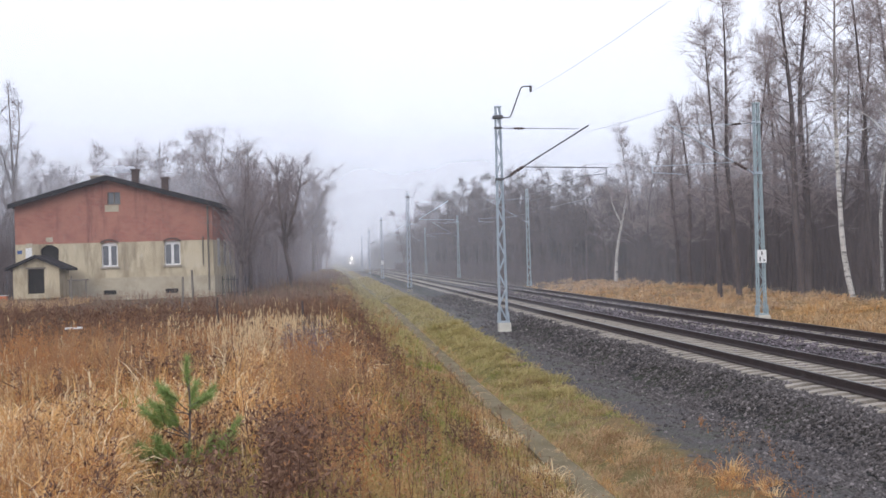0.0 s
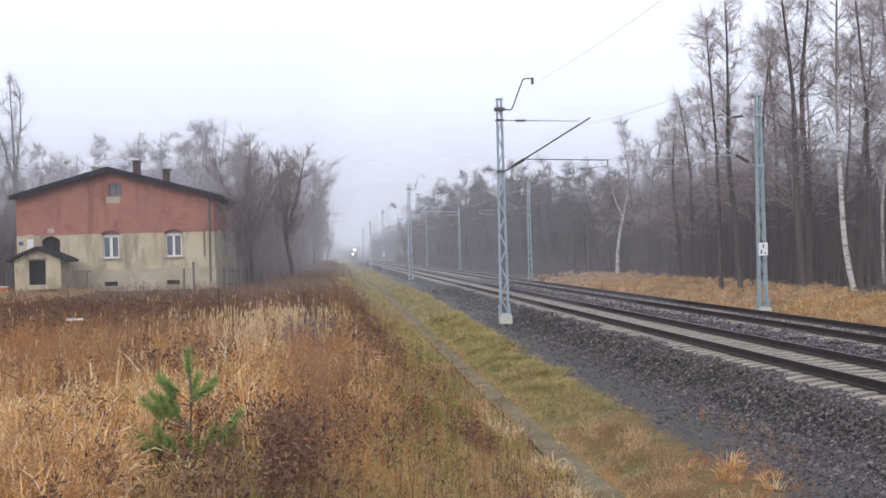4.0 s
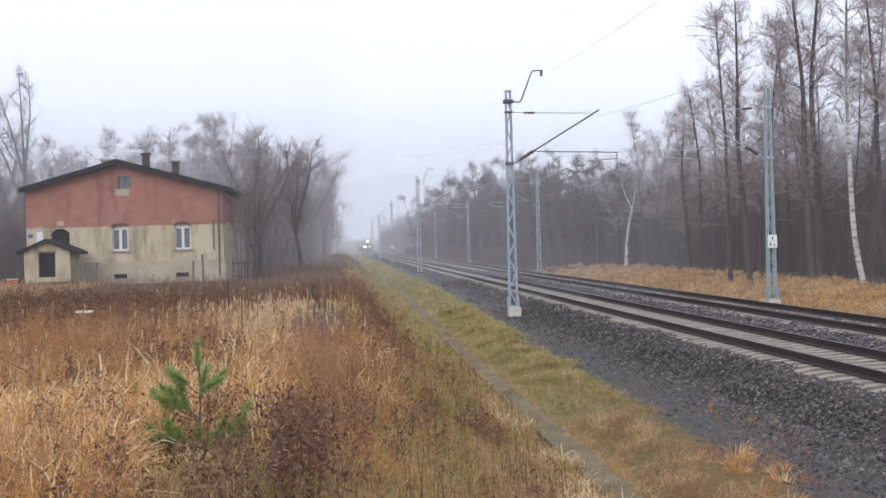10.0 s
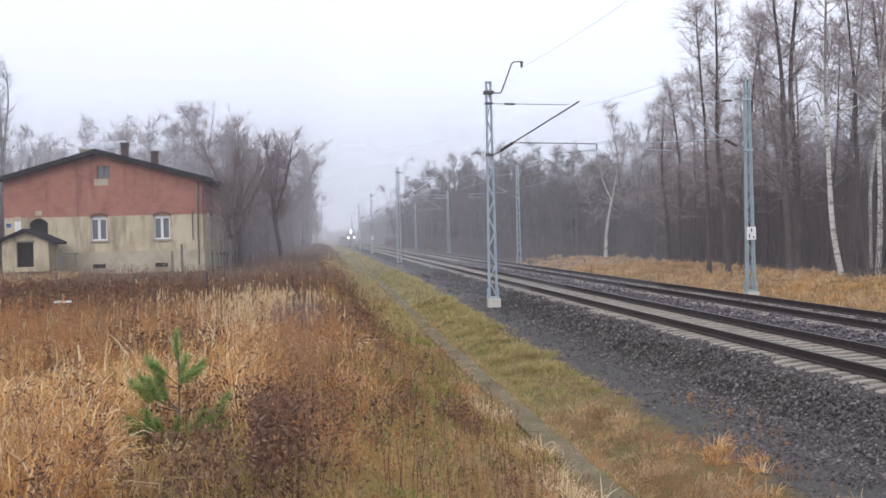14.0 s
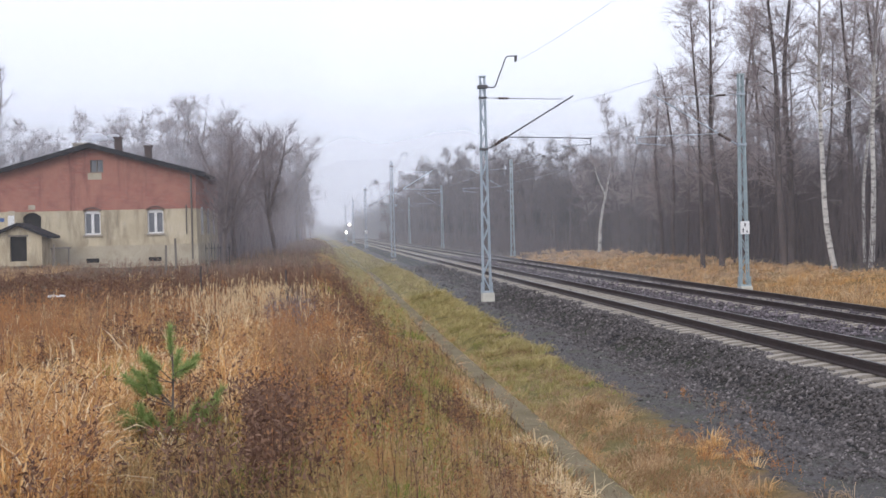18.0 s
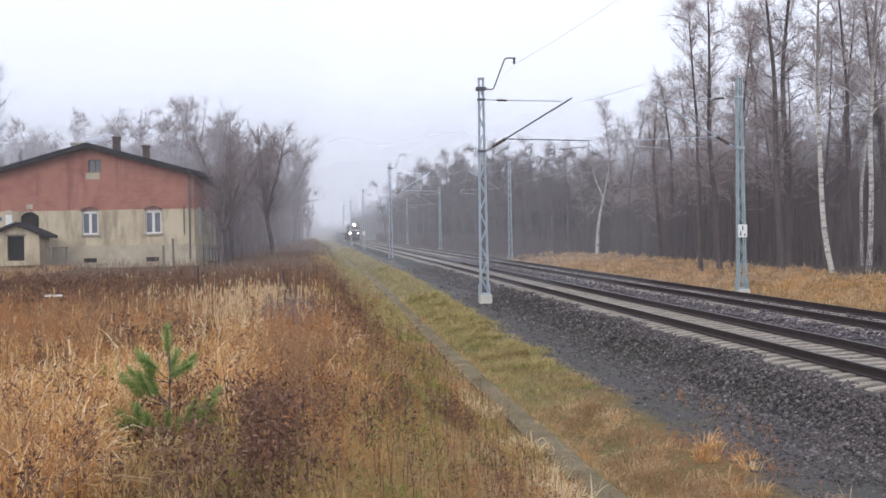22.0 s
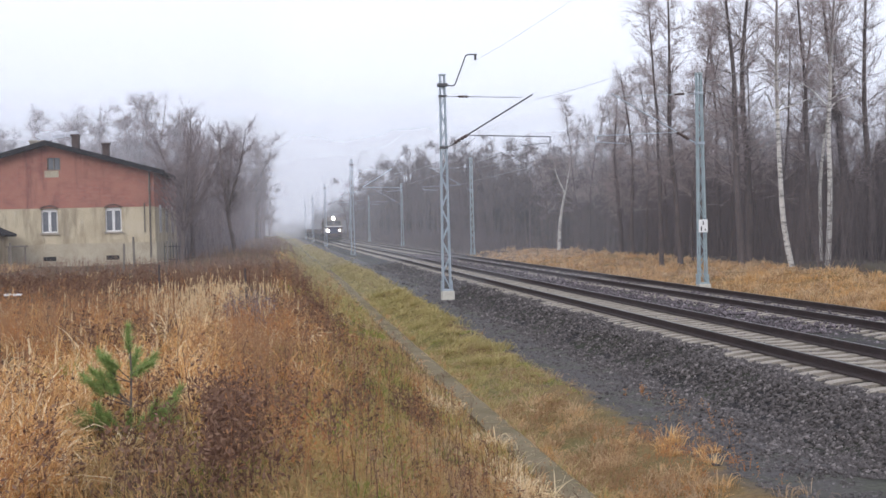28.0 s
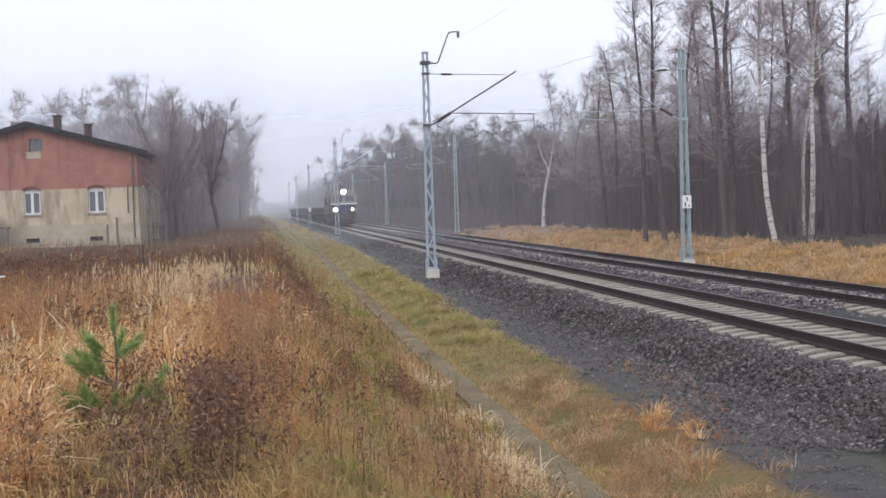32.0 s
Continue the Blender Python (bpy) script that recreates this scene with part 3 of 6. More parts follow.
def wall_with_holes(name, y0, y1, outline, holes, material, parent):
    """A wall in the x, z plane with openings cut through it."""
    bm = prism(bmesh.new(), outline, y0, y1)
    me = bpy.data.meshes.new(name)
    bm.to_mesh(me)
    bm.free()
    me.materials.append(material)
    ob = new(name, me)
    ob.parent = parent
    for h in holes:
        cut = bmesh.new()
        prism(cut, h, y0 - 0.5, y1 + 0.5)
        cm = bpy.data.meshes.new("cut")
        cut.to_mesh(cm)
        cut.free()
        co = new("cut", cm)
        md = ob.modifiers.new("opening", "BOOLEAN")
        md.object, md.solver = co, "EXACT"
        dg = bpy.context.evaluated_depsgraph_get()
        res = bpy.data.meshes.new_from_object(ob.evaluated_get(dg))
        ob.modifiers.clear()
        ob.data = res
        bpy.data.objects.remove(co)
    return ob


# Hood brick is coloured dark for the arc of shadow over each window.
M_HOOD = worn("shadow_hood_brick", (0.055, 0.04, 0.036), (0.14, 0.095, 0.08), 5, 40, 0.95)


def window(parent, cx, z0, z1, w, y, rise=0.17):
    win = part("window", boxed(cx - w / 2, cx + w / 2, y + 0.2, y + 0.24, z0, z1 - 0.02), M_GLASS, parent, "white casement window with drawn curtains")
    bm = boxed(cx - w / 2, cx - w / 2 + 0.07, y + 0.13, y + 0.195, z0, z1 - rise)
    box(bm, cx + w / 2 - 0.07, cx + w / 2, y + 0.13, y + 0.195, z0, z1 - rise)
    box(bm, cx - w / 2 + 0.072, cx + w / 2 - 0.072, y + 0.13, y + 0.195, z0, z0 + 0.08)
    box(bm, cx - w / 2 + 0.072, cx + w / 2 - 0.072, y + 0.13, y + 0.195, z1 - rise - 0.1, z1 - 0.02)
    part("window_frame", bm, M_FRAME, win)
    part("mullion", boxed(cx - 0.075, cx + 0.075, y + 0.11, y + 0.19, z0 + 0.082, z1 - rise - 0.102), M_FRAME, win)
    part("sill", boxed(cx - w / 2 - 0.08, cx + w / 2 + 0.08, y - 0.1, y + 0.1, z0 - 0.1, z0 - 0.002, 0.01), M_CONC, win)
    bm = bmesh.new()
    for k in range(9):
        t0, t1 = k / 9 + 0.01, (k + 1) / 9 - 0.01
        f = lambda t: (cx - w / 2 - 0.06 + (w + 0.12) * t, z1 - rise + 0.03 + rise * 4 * t * (1 - t))
        a, b = f(t0), f(t1)
        prism(bm, [(a[0], a[1]), (b[0], b[1]), (b[0], b[1] + 0.08), (a[0], a[1] + 0.08)], y - 0.06, y + 0.05)
    part("lintel", bm, M_HOOD, win, "shallow arched brick hood")
    return win


def house():
    h = thing("house", "old two-storey house, red brick gable over stained ochre stucco", "house")
    ridge = -12.41
    zb, zp, zm = HB, HB + 1.05, HB + 3.02
    wl, wr = -12.81, -9.37
    w1, w2 = (wl + 0.42, zp + 0.62), (wr + 0.42, zp + 0.62)
    aw = -12.08
    door = arched_outline(HX0 + 1.85, 0.98, zp + 0.5, zp + 1.92, 0.25)
    part("plinth", boxed(HX0 - 0.06, HX1 + 0.06, HY0 - 0.06, HY1, zb - 0.4, zp), M_PLINTH, h, "damp grey rendered plinth")
    for vx in (wl + 0.4, wr + 0.35):
        part("cellar_vent", boxed(vx - 0.35, vx + 0.35, HY0 - 0.065, HY0 - 0.055, zb + 0.12, zb + 0.36), M_DARK, h, "near-black slab painted as a cellar opening")
    wall_with_holes("stucco_wall", HY0, HY0 + 0.4, [(HX0, zp), (HX1, zp), (HX1, zm), (HX0, zm)],
                    [arched_outline(cx, 0.88, z0, z0 + 1.42, 0.17) for cx, z0 in (w1, w2)] + [door], M_STUCCO, h)
    zl = HE - 0.02
    wall_with_holes("brick_gable", HY0 - 0.004, HY0 + 0.4, [(HX0, zm), (HX1, zm), (HX1, zl), (ridge, HR), (HX0, zl + 0.12)],
                    [[(aw - 0.36, zb + 5.1), (aw + 0.36, zb + 5.1), (aw + 0.36, zb + 5.8), (aw - 0.36, zb + 5.8)]], M_BRICK, h)
    for cx, z0 in (w1, w2):
        window(h, cx, z0, z0 + 1.42, 0.88, HY0)
    win = part("attic_window", boxed(aw - 0.36, aw + 0.36, HY0 + 0.15, HY0 + 0.2, zb + 5.1, zb + 5.8), M_GLASS, h, "small broken attic window in a grey frame")
    bm = boxed(aw - 0.36, aw + 0.36, HY0 + 0.08, HY0 + 0.14, zb + 5.1, zb + 5.16)
    for dx in (-0.33, 0, 0.33):
        box(bm, aw + dx - 0.03, aw + dx + 0.03, HY0 + 0.08, HY0 + 0.14, zb + 5.162, zb + 5.8)
    part("frame", bm, M_GREYWOOD, win)
    part("patch", boxed(aw - 0.5, aw + 0.25, HY0 - 0.012, HY0 - 0.005, zb + 4.72, zb + 5.08), M_PLINTH, h, "pale mortar patch under the attic window")
    part("door", prism(bmesh.new(), arched_outline(HX0 + 1.85, 0.97, zp + 0.5, zp + 1.91, 0.25), HY0 + 0.2, HY0 + 0.26), M_DARK, h, "arched near-black slab painted as an unlit doorway")
    bm = boxed(HX0 + 0.1, HX0 + 0.36, HY0 - 0.03, HY0 - 0.008, zp + 1.45, zp + 1.65)
    part("house_plate", bm, worn("blue_enamel", (0.05, 0.09, 0.24), (0.08, 0.14, 0.32), 4, 40, 0.4), h, "small blue enamel plate")
    # side walls and back
    wall = bmesh.new()
    box(wall, HX0, HX0 + 0.4, HY0 + 0.402, HY1, zp + 0.002, zl)
    part("side_wall", wall, M_BRICK, h)
    wall = boxed(HX1 - 0.4, HX1, HY0 + 0.402, HY1, zp + 0.002, zm)
    part("side_wall", wall, M_STUCCO, h)
    part("side_wall", boxed(HX1 - 0.4, HX1, HY0 + 0.402, HY1, zm + 0.002, zl), M_BRICK, h)
    part("back_wall", prism(bmesh.new(), [(HX0, zp), (HX1, zp), (HX1, zl), (ridge, HR), (HX0, zl)], HY1 + 0.002, HY1 + 0.4), M_BRICK, h)
    for y in (81.0, 85.5, 90.0):
        w = part("side_window", boxed(HX1 + 0.004, HX1 + 0.03, y, y + 0.9, zp + 0.6, zp + 2.0), M_GLASS, h, "white side window")
        bm = boxed(HX1 + 0.004, HX1 + 0.05, y - 0.08, y - 0.002, zp + 0.5, zp + 2.1)
        box(bm, HX1 + 0.004, HX1 + 0.05, y + 0.902, y + 0.98, zp + 0.5, zp + 2.1)
        box(bm, HX1 + 0.004, HX1 + 0.05, y, y + 0.9, zp + 2.002, zp + 2.1)
        box(bm, HX1 + 0.031, HX1 + 0.05, y + 0.4, y + 0.5, zp + 0.6, zp + 2.0)
        part("frame", bm, M_FRAME, w)
    for k, (x0, z0, x1, z1) in enumerate(((HX0 - 0.25, HE + 0.03, ridge, HR + 0.06), (ridge, HR + 0.06, HX1 + 0.6, HE - 0.22))):
        bm = prism(bmesh.new(), [(x0, z0), (x1, z1), (x1, z1 + 0.2), (x0, z0 + 0.2)], HY0 - 0.55, HY1 + 0.5)
        r = part("roof_slope", bm, M_ROOF, h, "black bitumen felt roof")
        bm = prism(bmesh.new(), [(x0, z0 - 0.08), (x1, z1 - 0.08), (x1, z1 + 0.1), (x0, z0 + 0.1)], HY0 - 0.6, HY0 - 0.553)
        part("bargeboard", bm, M_ROOF, r)
    for x, y, w, top in ((-11.73, 84, 0.42, HR + 0.92), (-9.98, 84, 0.4, HR + 0.38), (-14.3, 86, 0.8, HR + 0.72)):
        c = part("chimney", boxed(x - w / 2, x + w / 2, y, y + w, HE, top, 0.01), M_REDBR if w < 0.7 else M_CONC, h, "sooty brick chimney")
        part("chimney_cap", boxed(x - w / 2 - 0.06, x + w / 2 + 0.06, y - 0.06, y + w + 0.06, top + 0.002, top + 0.1, 0.01), M_REDBR if w < 0.7 else M_CONC, c)
    bm = rod(bmesh.new(), (HX1 - 0.25, HY0 - 0.1, zb + 0.2), (HX1 - 0.25, HY0 - 0.1, zl - 0.1), 0.05, n=8)
    part("downpipe", bm, M_GREYWOOD, h)
    bm = rod(bmesh.new(), (HX1 - 0.55, HY0 - 0.1, zb + 1.6), (HX1 - 0.55, HY0 - 0.1, zm + 0.2), 0.035, n=8)
    part("downpipe", bm, M_GREYWOOD, h)
    for x, z in ((HX0 + 1.85, zm + 0.22), (HX0 + 0.75, zm - 0.08)):
        part("plaster_patch", boxed(x - 0.18, x + 0.18, HY0 - 0.012, HY0 - 0.0045, z - 0.12, z + 0.14, 0.003), M_PLINTH, h)
    part("white_plaster_patch", boxed(HX0 + 0.55, HX0 + 0.9, HY0 - 0.02, HY0 - 0.003, zm - 0.8, zm - 0.2, 0.005), M_FRAME, h)
    return h


house()


def porch():
    """The small shed in front of the house."""
    x0, x1, y0, y1 = HX0 + 0.6, HX0 + 3.0, 74.6, 77.3
    zb = 0.78
    cx = (x0 + x1) / 2
    p = thing("outhouse", "small stuccoed outhouse with a dark doorway and black roof", "shed")
    wall_with_holes("front_wall", y0, y0 + 0.25, [(x0, zb), (x1, zb), (x1, zb + 1.6), (cx, zb + 2.15), (x0, zb + 1.6)],
                    [[(cx - 0.45, zb + 0.25), (cx + 0.42, zb + 0.25), (cx + 0.42, zb + 1.55), (cx - 0.45, zb + 1.55)]], M_STUCCO, p)
    part("side_wall", boxed(x0, x0 + 0.2, y0 + 0.252, y1, zb, zb + 1.6), M_STUCCO, p)
    part("side_wall", boxed(x1 - 0.2, x1, y0 + 0.252, y1, zb, zb + 1.6), M_STUCCO, p)
    part("back_wall", boxed(x0 + 0.202, x1 - 0.202, y1 - 0.2, y1, zb, zb + 1.6), M_STUCCO, p)
    part("door", boxed(cx - 0.45, cx + 0.42, y0 + 0.26, y0 + 0.3, zb + 0.25, zb + 1.55), M_DARK, p, "near-black slab painted as the unlit doorway")
    part("door_frame", boxed(cx - 0.52, cx + 0.5, y0 - 0.03, y0 - 0.003, zb + 1.552, zb + 1.64), M_GREYWOOD, p)
    for a, b in (((x0 - 0.35, zb + 1.5), (cx, zb + 2.15)), ((cx, zb + 2.15), (x1 + 0.45, zb + 1.42))):
        bm = prism(bmesh.new(), [a, b, (b[0], b[1] + 0.14), (a[0], a[1] + 0.14)], y0 - 0.35, y1 + 0.1)
        part("roof_slope", bm, M_ROOF, p)
    k = thing("lean_to_bench", "low weathered plank lean-to beside the outhouse", "bench")
    part("board", boxed(x1 + 0.3, x1 + 1.3, y0 + 0.6, y0 + 1.3, zb + 0.85, zb + 0.93), M_GREYWOOD, k)
    for x in (x1 + 0.35, x1 + 1.2):
        part("leg", boxed(x, x + 0.08, y0 + 0.7, y0 + 0.78, zb - 0.1, zb + 0.848), M_GREYWOOD, k)


porch()


def fence_post(x, y, h, r=0.06, lean=0.0, mat=None):
    z = gz(x, y)
    bm = rod(bmesh.new(), (0, 0, -0.2), (lean * h, 0, h), r, r * 0.85, 7)
    ob = part("fence_post", bm, mat or M_GREYWOOD)
    ob.location = (x, y, z)
    return tagged(ob, "weathered wooden fence post standing in the weeds", "post", "fence posts")


for x, y, h, l in ((-6.5, 60, 1.35, 0.02), (-6.1, 60.5, 1.6, -0.02), (-13.4, 72, 1.4, 0.0), (-5.9, 76, 1.3, 0.0)):
    fence_post(x, y, h, 0.055, l)
for x, y, h, l in ((-2.88, 34, 1.05, 0.03), (-0.76, 34, 1.0, -0.04), (-5.0, 70, 1.2, 0.02)):
    fence_post(x, y, h, 0.03, l, M_BARK)
gate = thing("garden_gate", "dark wire garden gate by the house corner", "gate", at=(-6.15, 77, gz(-6, 77)))
for k in range(9):
    part("bar", rod(bmesh.new(), (k * 0.16, 0, 0.0), (k * 0.16, 0, 1.2 + 0.1 * math.sin(k)), 0.02), M_BLACK, gate)
part("rail", rod(bmesh.new(), (0, 0.03, 0.3), (1.3, 0.03, 0.3), 0.02), M_BLACK, gate)
part("rail", rod(bmesh.new(), (0, 0.03, 1.0), (1.3, 0.03, 1.0), 0.02), M_BLACK, gate)

crate = thing("plastic_crate", "orange plastic crate standing beside the outhouse", "crate", at=(-17.75, 75.6, gz(-17.75, 75.6)))
part("body", boxed(-0.3, 0.3, -0.2, 0.2, 0, 0.34, 0.02), worn("orange_plastic", (0.55, 0.12, 0.04), (0.7, 0.18, 0.06), 4, 40, 0.5), crate)
part("rim", boxed(-0.32, 0.32, -0.22, 0.22, 0.342, 0.39, 0.01), worn("pale_plastic", (0.5, 0.5, 0.48), (0.65, 0.65, 0.63), 4, 40, 0.5), crate)

# ---- trees ----


class Twigs:
    """Collects tapered tubes and flat twigs into arrays."""

    def __init__(self):
        self.v, self.q, self.t, self.n = [], [], [], 0

    def tube(self, pts, radii, sides):
        pts = np.asarray(pts, float)
        k = len(pts)
        d = np.gradient(pts, axis=0)
        d /= np.linalg.norm(d, axis=1)[:, None] + 1e-9
        ref = np.where(np.abs(d[:, 2:3]) > 0.9, np.array([[1.0, 0, 0]]), np.array([[0, 0, 1.0]]))
        a = np.cross(d, ref)
        a /= np.linalg.norm(a, axis=1)[:, None] + 1e-9
        b = np.cross(d, a)
        ang = np.arange(sides) * 2 * math.pi / sides
        ring = np.asarray(radii)[:, None, None] * (np.cos(ang)[None, :, None] * a[:, None] + np.sin(ang)[None, :, None] * b[:, None])
        self.v.append((pts[:, None] + ring).reshape(-1, 3))
        i = np.arange(k - 1)[:, None] * sides + np.arange(sides)[None]
        j = np.arange(k - 1)[:, None] * sides + (np.arange(sides)[None] + 1) % sides
        self.q.append(np.stack([i, j, j + sides, i + sides], -1).reshape(-1, 4) + self.n)
        self.n += k * sides

    def flat(self, p, q, w, rng):
        """Many thin triangles from p to q at once."""
        p, q = np.asarray(p), np.asarray(q)
        side = np.cross(q - p, rng.normal(size=p.shape))
        side *= (np.asarray(w) / (np.linalg.norm(side, axis=1) + 1e-9))[:, None] * 0.5
        m = len(p)
        self.v.append(np.stack([p - side, p + side, q], 1).reshape(-1, 3))
        self.t.append(np.arange(3 * m).reshape(m, 3) + self.n)
        self.n += 3 * m

    def mesh(self, name):
        faces = [np.concatenate(f) for f in (self.q, self.t) if f]
        return smooth_shade(mesh_np(name, np.concatenate(self.v), *faces))


def bent(rng, start, way, length, n, wob, up=0.0):
    """A wandering line of n + 1 points."""
    pts = [np.asarray(start, float)]
    d = np.asarray(way, float)
    for _ in range(n):
        d = d + rng.normal(size=3) * wob + np.array([0, 0, up])
        d /= np.linalg.norm(d)
        pts.append(pts[-1] + d * length / n)
    return np.array(pts)


def tree_meshes(name, seed, height, r, crown0, reach, limbs, kids, twigs, rise=0.7, lean=0.02, twig_len=0.7, twig_w=0.016, fork=0, bark=None, twig_mat=None, droop=0.0, far=False, way=None, limb_r=0.045, fork_at=(3, 6)):
    """Trunk and crown meshes of one bare tree."""
    rng = np.random.RandomState(seed)
    tr, cr = Twigs(), Twigs()
    stems = [bent(rng, (0, 0, -0.15), way or (rng.normal() * lean, rng.normal() * lean, 1), height, 14, 0.035, 0.02)]
    rads = [r * (1 - np.linspace(0, 1, 15)) ** 0.8 + 0.012]
    for f in range(fork):
        i = rng.randint(*fork_at)
        a = rng.uniform(0, 6.28) if way is None else 3.3
        stems.append(bent(rng, stems[0][i], (0.45 * math.cos(a), 0.45 * math.sin(a), 1), height * (1 - i / 15) * rng.uniform(0.8, 0.98), 11, 0.06, 0.05))
        rads.append(rads[0][i] * 0.75 * (1 - np.linspace(0, 1, 12)) ** 0.8 + 0.012)
    for s, q in zip(stems, rads):
        tr.tube(s[:: 2 if far else 1], q[:: 2 if far else 1], 5 if far else 8)
    per = max(1, limbs // len(stems))
    tp, tq, tw, kp, kq = [], [], [], [], []
    for s, q in zip(stems, rads):
        z0 = max(s[0][2], crown0 * height)
        for _ in range(per):
            zz = z0 + (s[-1][2] - z0) * rng.uniform(0, 0.99)
            t = np.interp(zz, s[:, 2], np.arange(len(s)))
            i, u = int(t), t - int(t)
            i = min(i, len(s) - 2)
            p = s[i] * (1 - u) + s[i + 1] * u
            rr = q[i] * 0.42
            a = rng.uniform(0, 6.28)
            rel = (zz - z0) / (height - z0 + 1e-6)
            ln = reach * (1.05 - 0.7 * rel) * rng.uniform(0.4, 1.1)
            limb = bent(rng, p, (math.cos(a), math.sin(a), rise * rng.uniform(0.5, 1.4)), ln, 5, 0.16, 0.06 - droop)
            (tr if rr > 0.03 and not far else cr).tube(limb[::(5 if far else 1)], np.linspace(min(rr, limb_r), 0.007, 2 if far else 6), 3 if far else 4)
            for _ in range(kids):
                j = rng.randint(1, 6) if rng.uniform() < 0.8 else 1
                d = limb[j] - limb[j - 1]
                d = d / np.linalg.norm(d) + rng.normal(size=3) * 0.7
                d /= np.linalg.norm(d)
                kl = max(0.45, ln * rng.uniform(0.3, 0.6))
                kid = bent(rng, limb[j], d, kl, 3, 0.18, 0.05 - droop)
                if far:
                    kp.append(kid[0])
                    kq.append(kid[3])
                else:
                    cr.tube(kid[::3], np.array([0.011, 0.005]) * (1 + r), 3)
                for _ in range(twigs):
                    c = rng.randint(0, 4)
                    e = d + rng.normal(size=3) * 0.7
                    e[2] += 0.15 - 2 * droop
                    e /= np.linalg.norm(e)
                    tp.append(kid[c])
                    tq.append(kid[c] + e * twig_len * rng.uniform(0.4, 1.1))
                    tw.append(twig_w)
    if kp:
        cr.flat(np.array(kp), np.array(kq), np.full(len(kp), twig_w * 1.3), rng)
    if tp:
        cr.flat(np.array(tp), np.array(tq), np.array(tw), rng)
        m = np.array(tp) * 0.4 + np.array(tq) * 0.6
        w2 = m + (rng.normal(size=m.shape) * 0.4 + (0, 0, 0.25 - 2 * droop)) * twig_len * 0.6
        cr.flat(m, w2, np.array(tw) * 0.8, rng)
    a, b = tr.mesh(name + "_trunk"), cr.mesh(name + "_crown")
    a.materials.append(bark)
    b.materials.append(twig_mat)
    return a, b


def tree(name, meshes, label, category, group, x, y, turn, scale, z=None):
    ob = thing(name, label, category, group, (x, y, gz(x, y) if z is None else z))
    ob.rotation_euler = (0, 0, turn)
    ob.scale = (scale, scale, scale)
    for nm, me in zip(("trunk", "crown"), meshes):
        o = new(nm, me)
        o.parent = ob
    return ob


ALDERS = [tree_meshes("alder", 10 + k, 15, 0.13 + 0.02 * k, 0.28 - 0.02 * k, 2.7, 84, 6, 8, 0.75, 0.02, 0.72, 0.0066, 0, M_BARK, M_TWIG, limb_r=0.02) for k in range(4)]
POLES = [tree_meshes("pole_tree", 30 + k, 13, 0.075, 0.26, 2.1, 50, 7, 7, 0.45, 0.03, 0.55, 0.009, 0, M_BARK, M_TWIG, limb_r=0.02) for k in range(3)]
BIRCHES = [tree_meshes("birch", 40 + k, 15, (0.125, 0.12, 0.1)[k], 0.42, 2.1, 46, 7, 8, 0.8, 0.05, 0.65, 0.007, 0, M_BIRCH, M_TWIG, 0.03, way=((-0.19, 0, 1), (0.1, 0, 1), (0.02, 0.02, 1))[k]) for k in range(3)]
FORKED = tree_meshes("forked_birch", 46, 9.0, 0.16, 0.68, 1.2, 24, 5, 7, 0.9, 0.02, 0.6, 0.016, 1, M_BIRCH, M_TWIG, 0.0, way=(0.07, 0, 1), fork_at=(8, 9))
FRUITS = [tree_meshes("garden_tree", 50 + k, 9.5, 0.16, 0.2, 3.0, 90, 6, 8, 0.85, 0.06, 0.6, 0.0095, 2, M_BARK_L, M_TWIG_G, limb_r=0.034) for k in range(3)]
FARS = [tree_meshes("far_tree", 60 + k, 13, 0.12, 0.28, 2.8, 60, 6, 7, 0.7, 0.04, 0.8, 0.017, 1 + k % 2, M_BARK_L, M_TWIG_G) for k in range(4)]

OPENS = [tree_meshes("open_tree", 81 + k, 13, 0.13, 0.3, 2.3, 64, 5, 6, 0.9, 0.03, 0.6, 0.011, 3, M_BARK_L, M_TWIG_L, limb_r=0.03, fork_at=(4, 8)) for k in range(2)]

rng = np.random.RandomState(5)


def column_x(px, y):
    """World x that puts a thing on pixel column px of the camera's view, at distance y."""
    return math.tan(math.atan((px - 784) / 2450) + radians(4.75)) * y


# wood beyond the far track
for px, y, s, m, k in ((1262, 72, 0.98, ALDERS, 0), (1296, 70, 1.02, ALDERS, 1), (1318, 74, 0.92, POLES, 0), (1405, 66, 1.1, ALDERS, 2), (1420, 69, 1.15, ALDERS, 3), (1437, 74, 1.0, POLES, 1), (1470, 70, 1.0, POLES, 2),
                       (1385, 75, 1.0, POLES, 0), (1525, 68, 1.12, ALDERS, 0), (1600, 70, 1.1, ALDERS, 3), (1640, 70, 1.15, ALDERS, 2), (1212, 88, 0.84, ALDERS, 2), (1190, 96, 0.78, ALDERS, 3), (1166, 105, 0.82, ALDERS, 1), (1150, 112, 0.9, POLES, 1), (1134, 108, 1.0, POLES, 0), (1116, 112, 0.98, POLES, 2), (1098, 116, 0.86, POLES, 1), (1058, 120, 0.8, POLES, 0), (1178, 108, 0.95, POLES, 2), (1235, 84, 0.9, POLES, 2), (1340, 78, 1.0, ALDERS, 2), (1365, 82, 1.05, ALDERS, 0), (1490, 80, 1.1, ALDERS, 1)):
    tree("alder_tree" if m is ALDERS else "slender_tree", m[k], "tall bare alder with dark trunk and fine twigs" if m is ALDERS else "slender bare tree with a thin dark trunk", "tree", "trees of the wood", column_x(px, y), y, rng.uniform(0, 6.28), s)
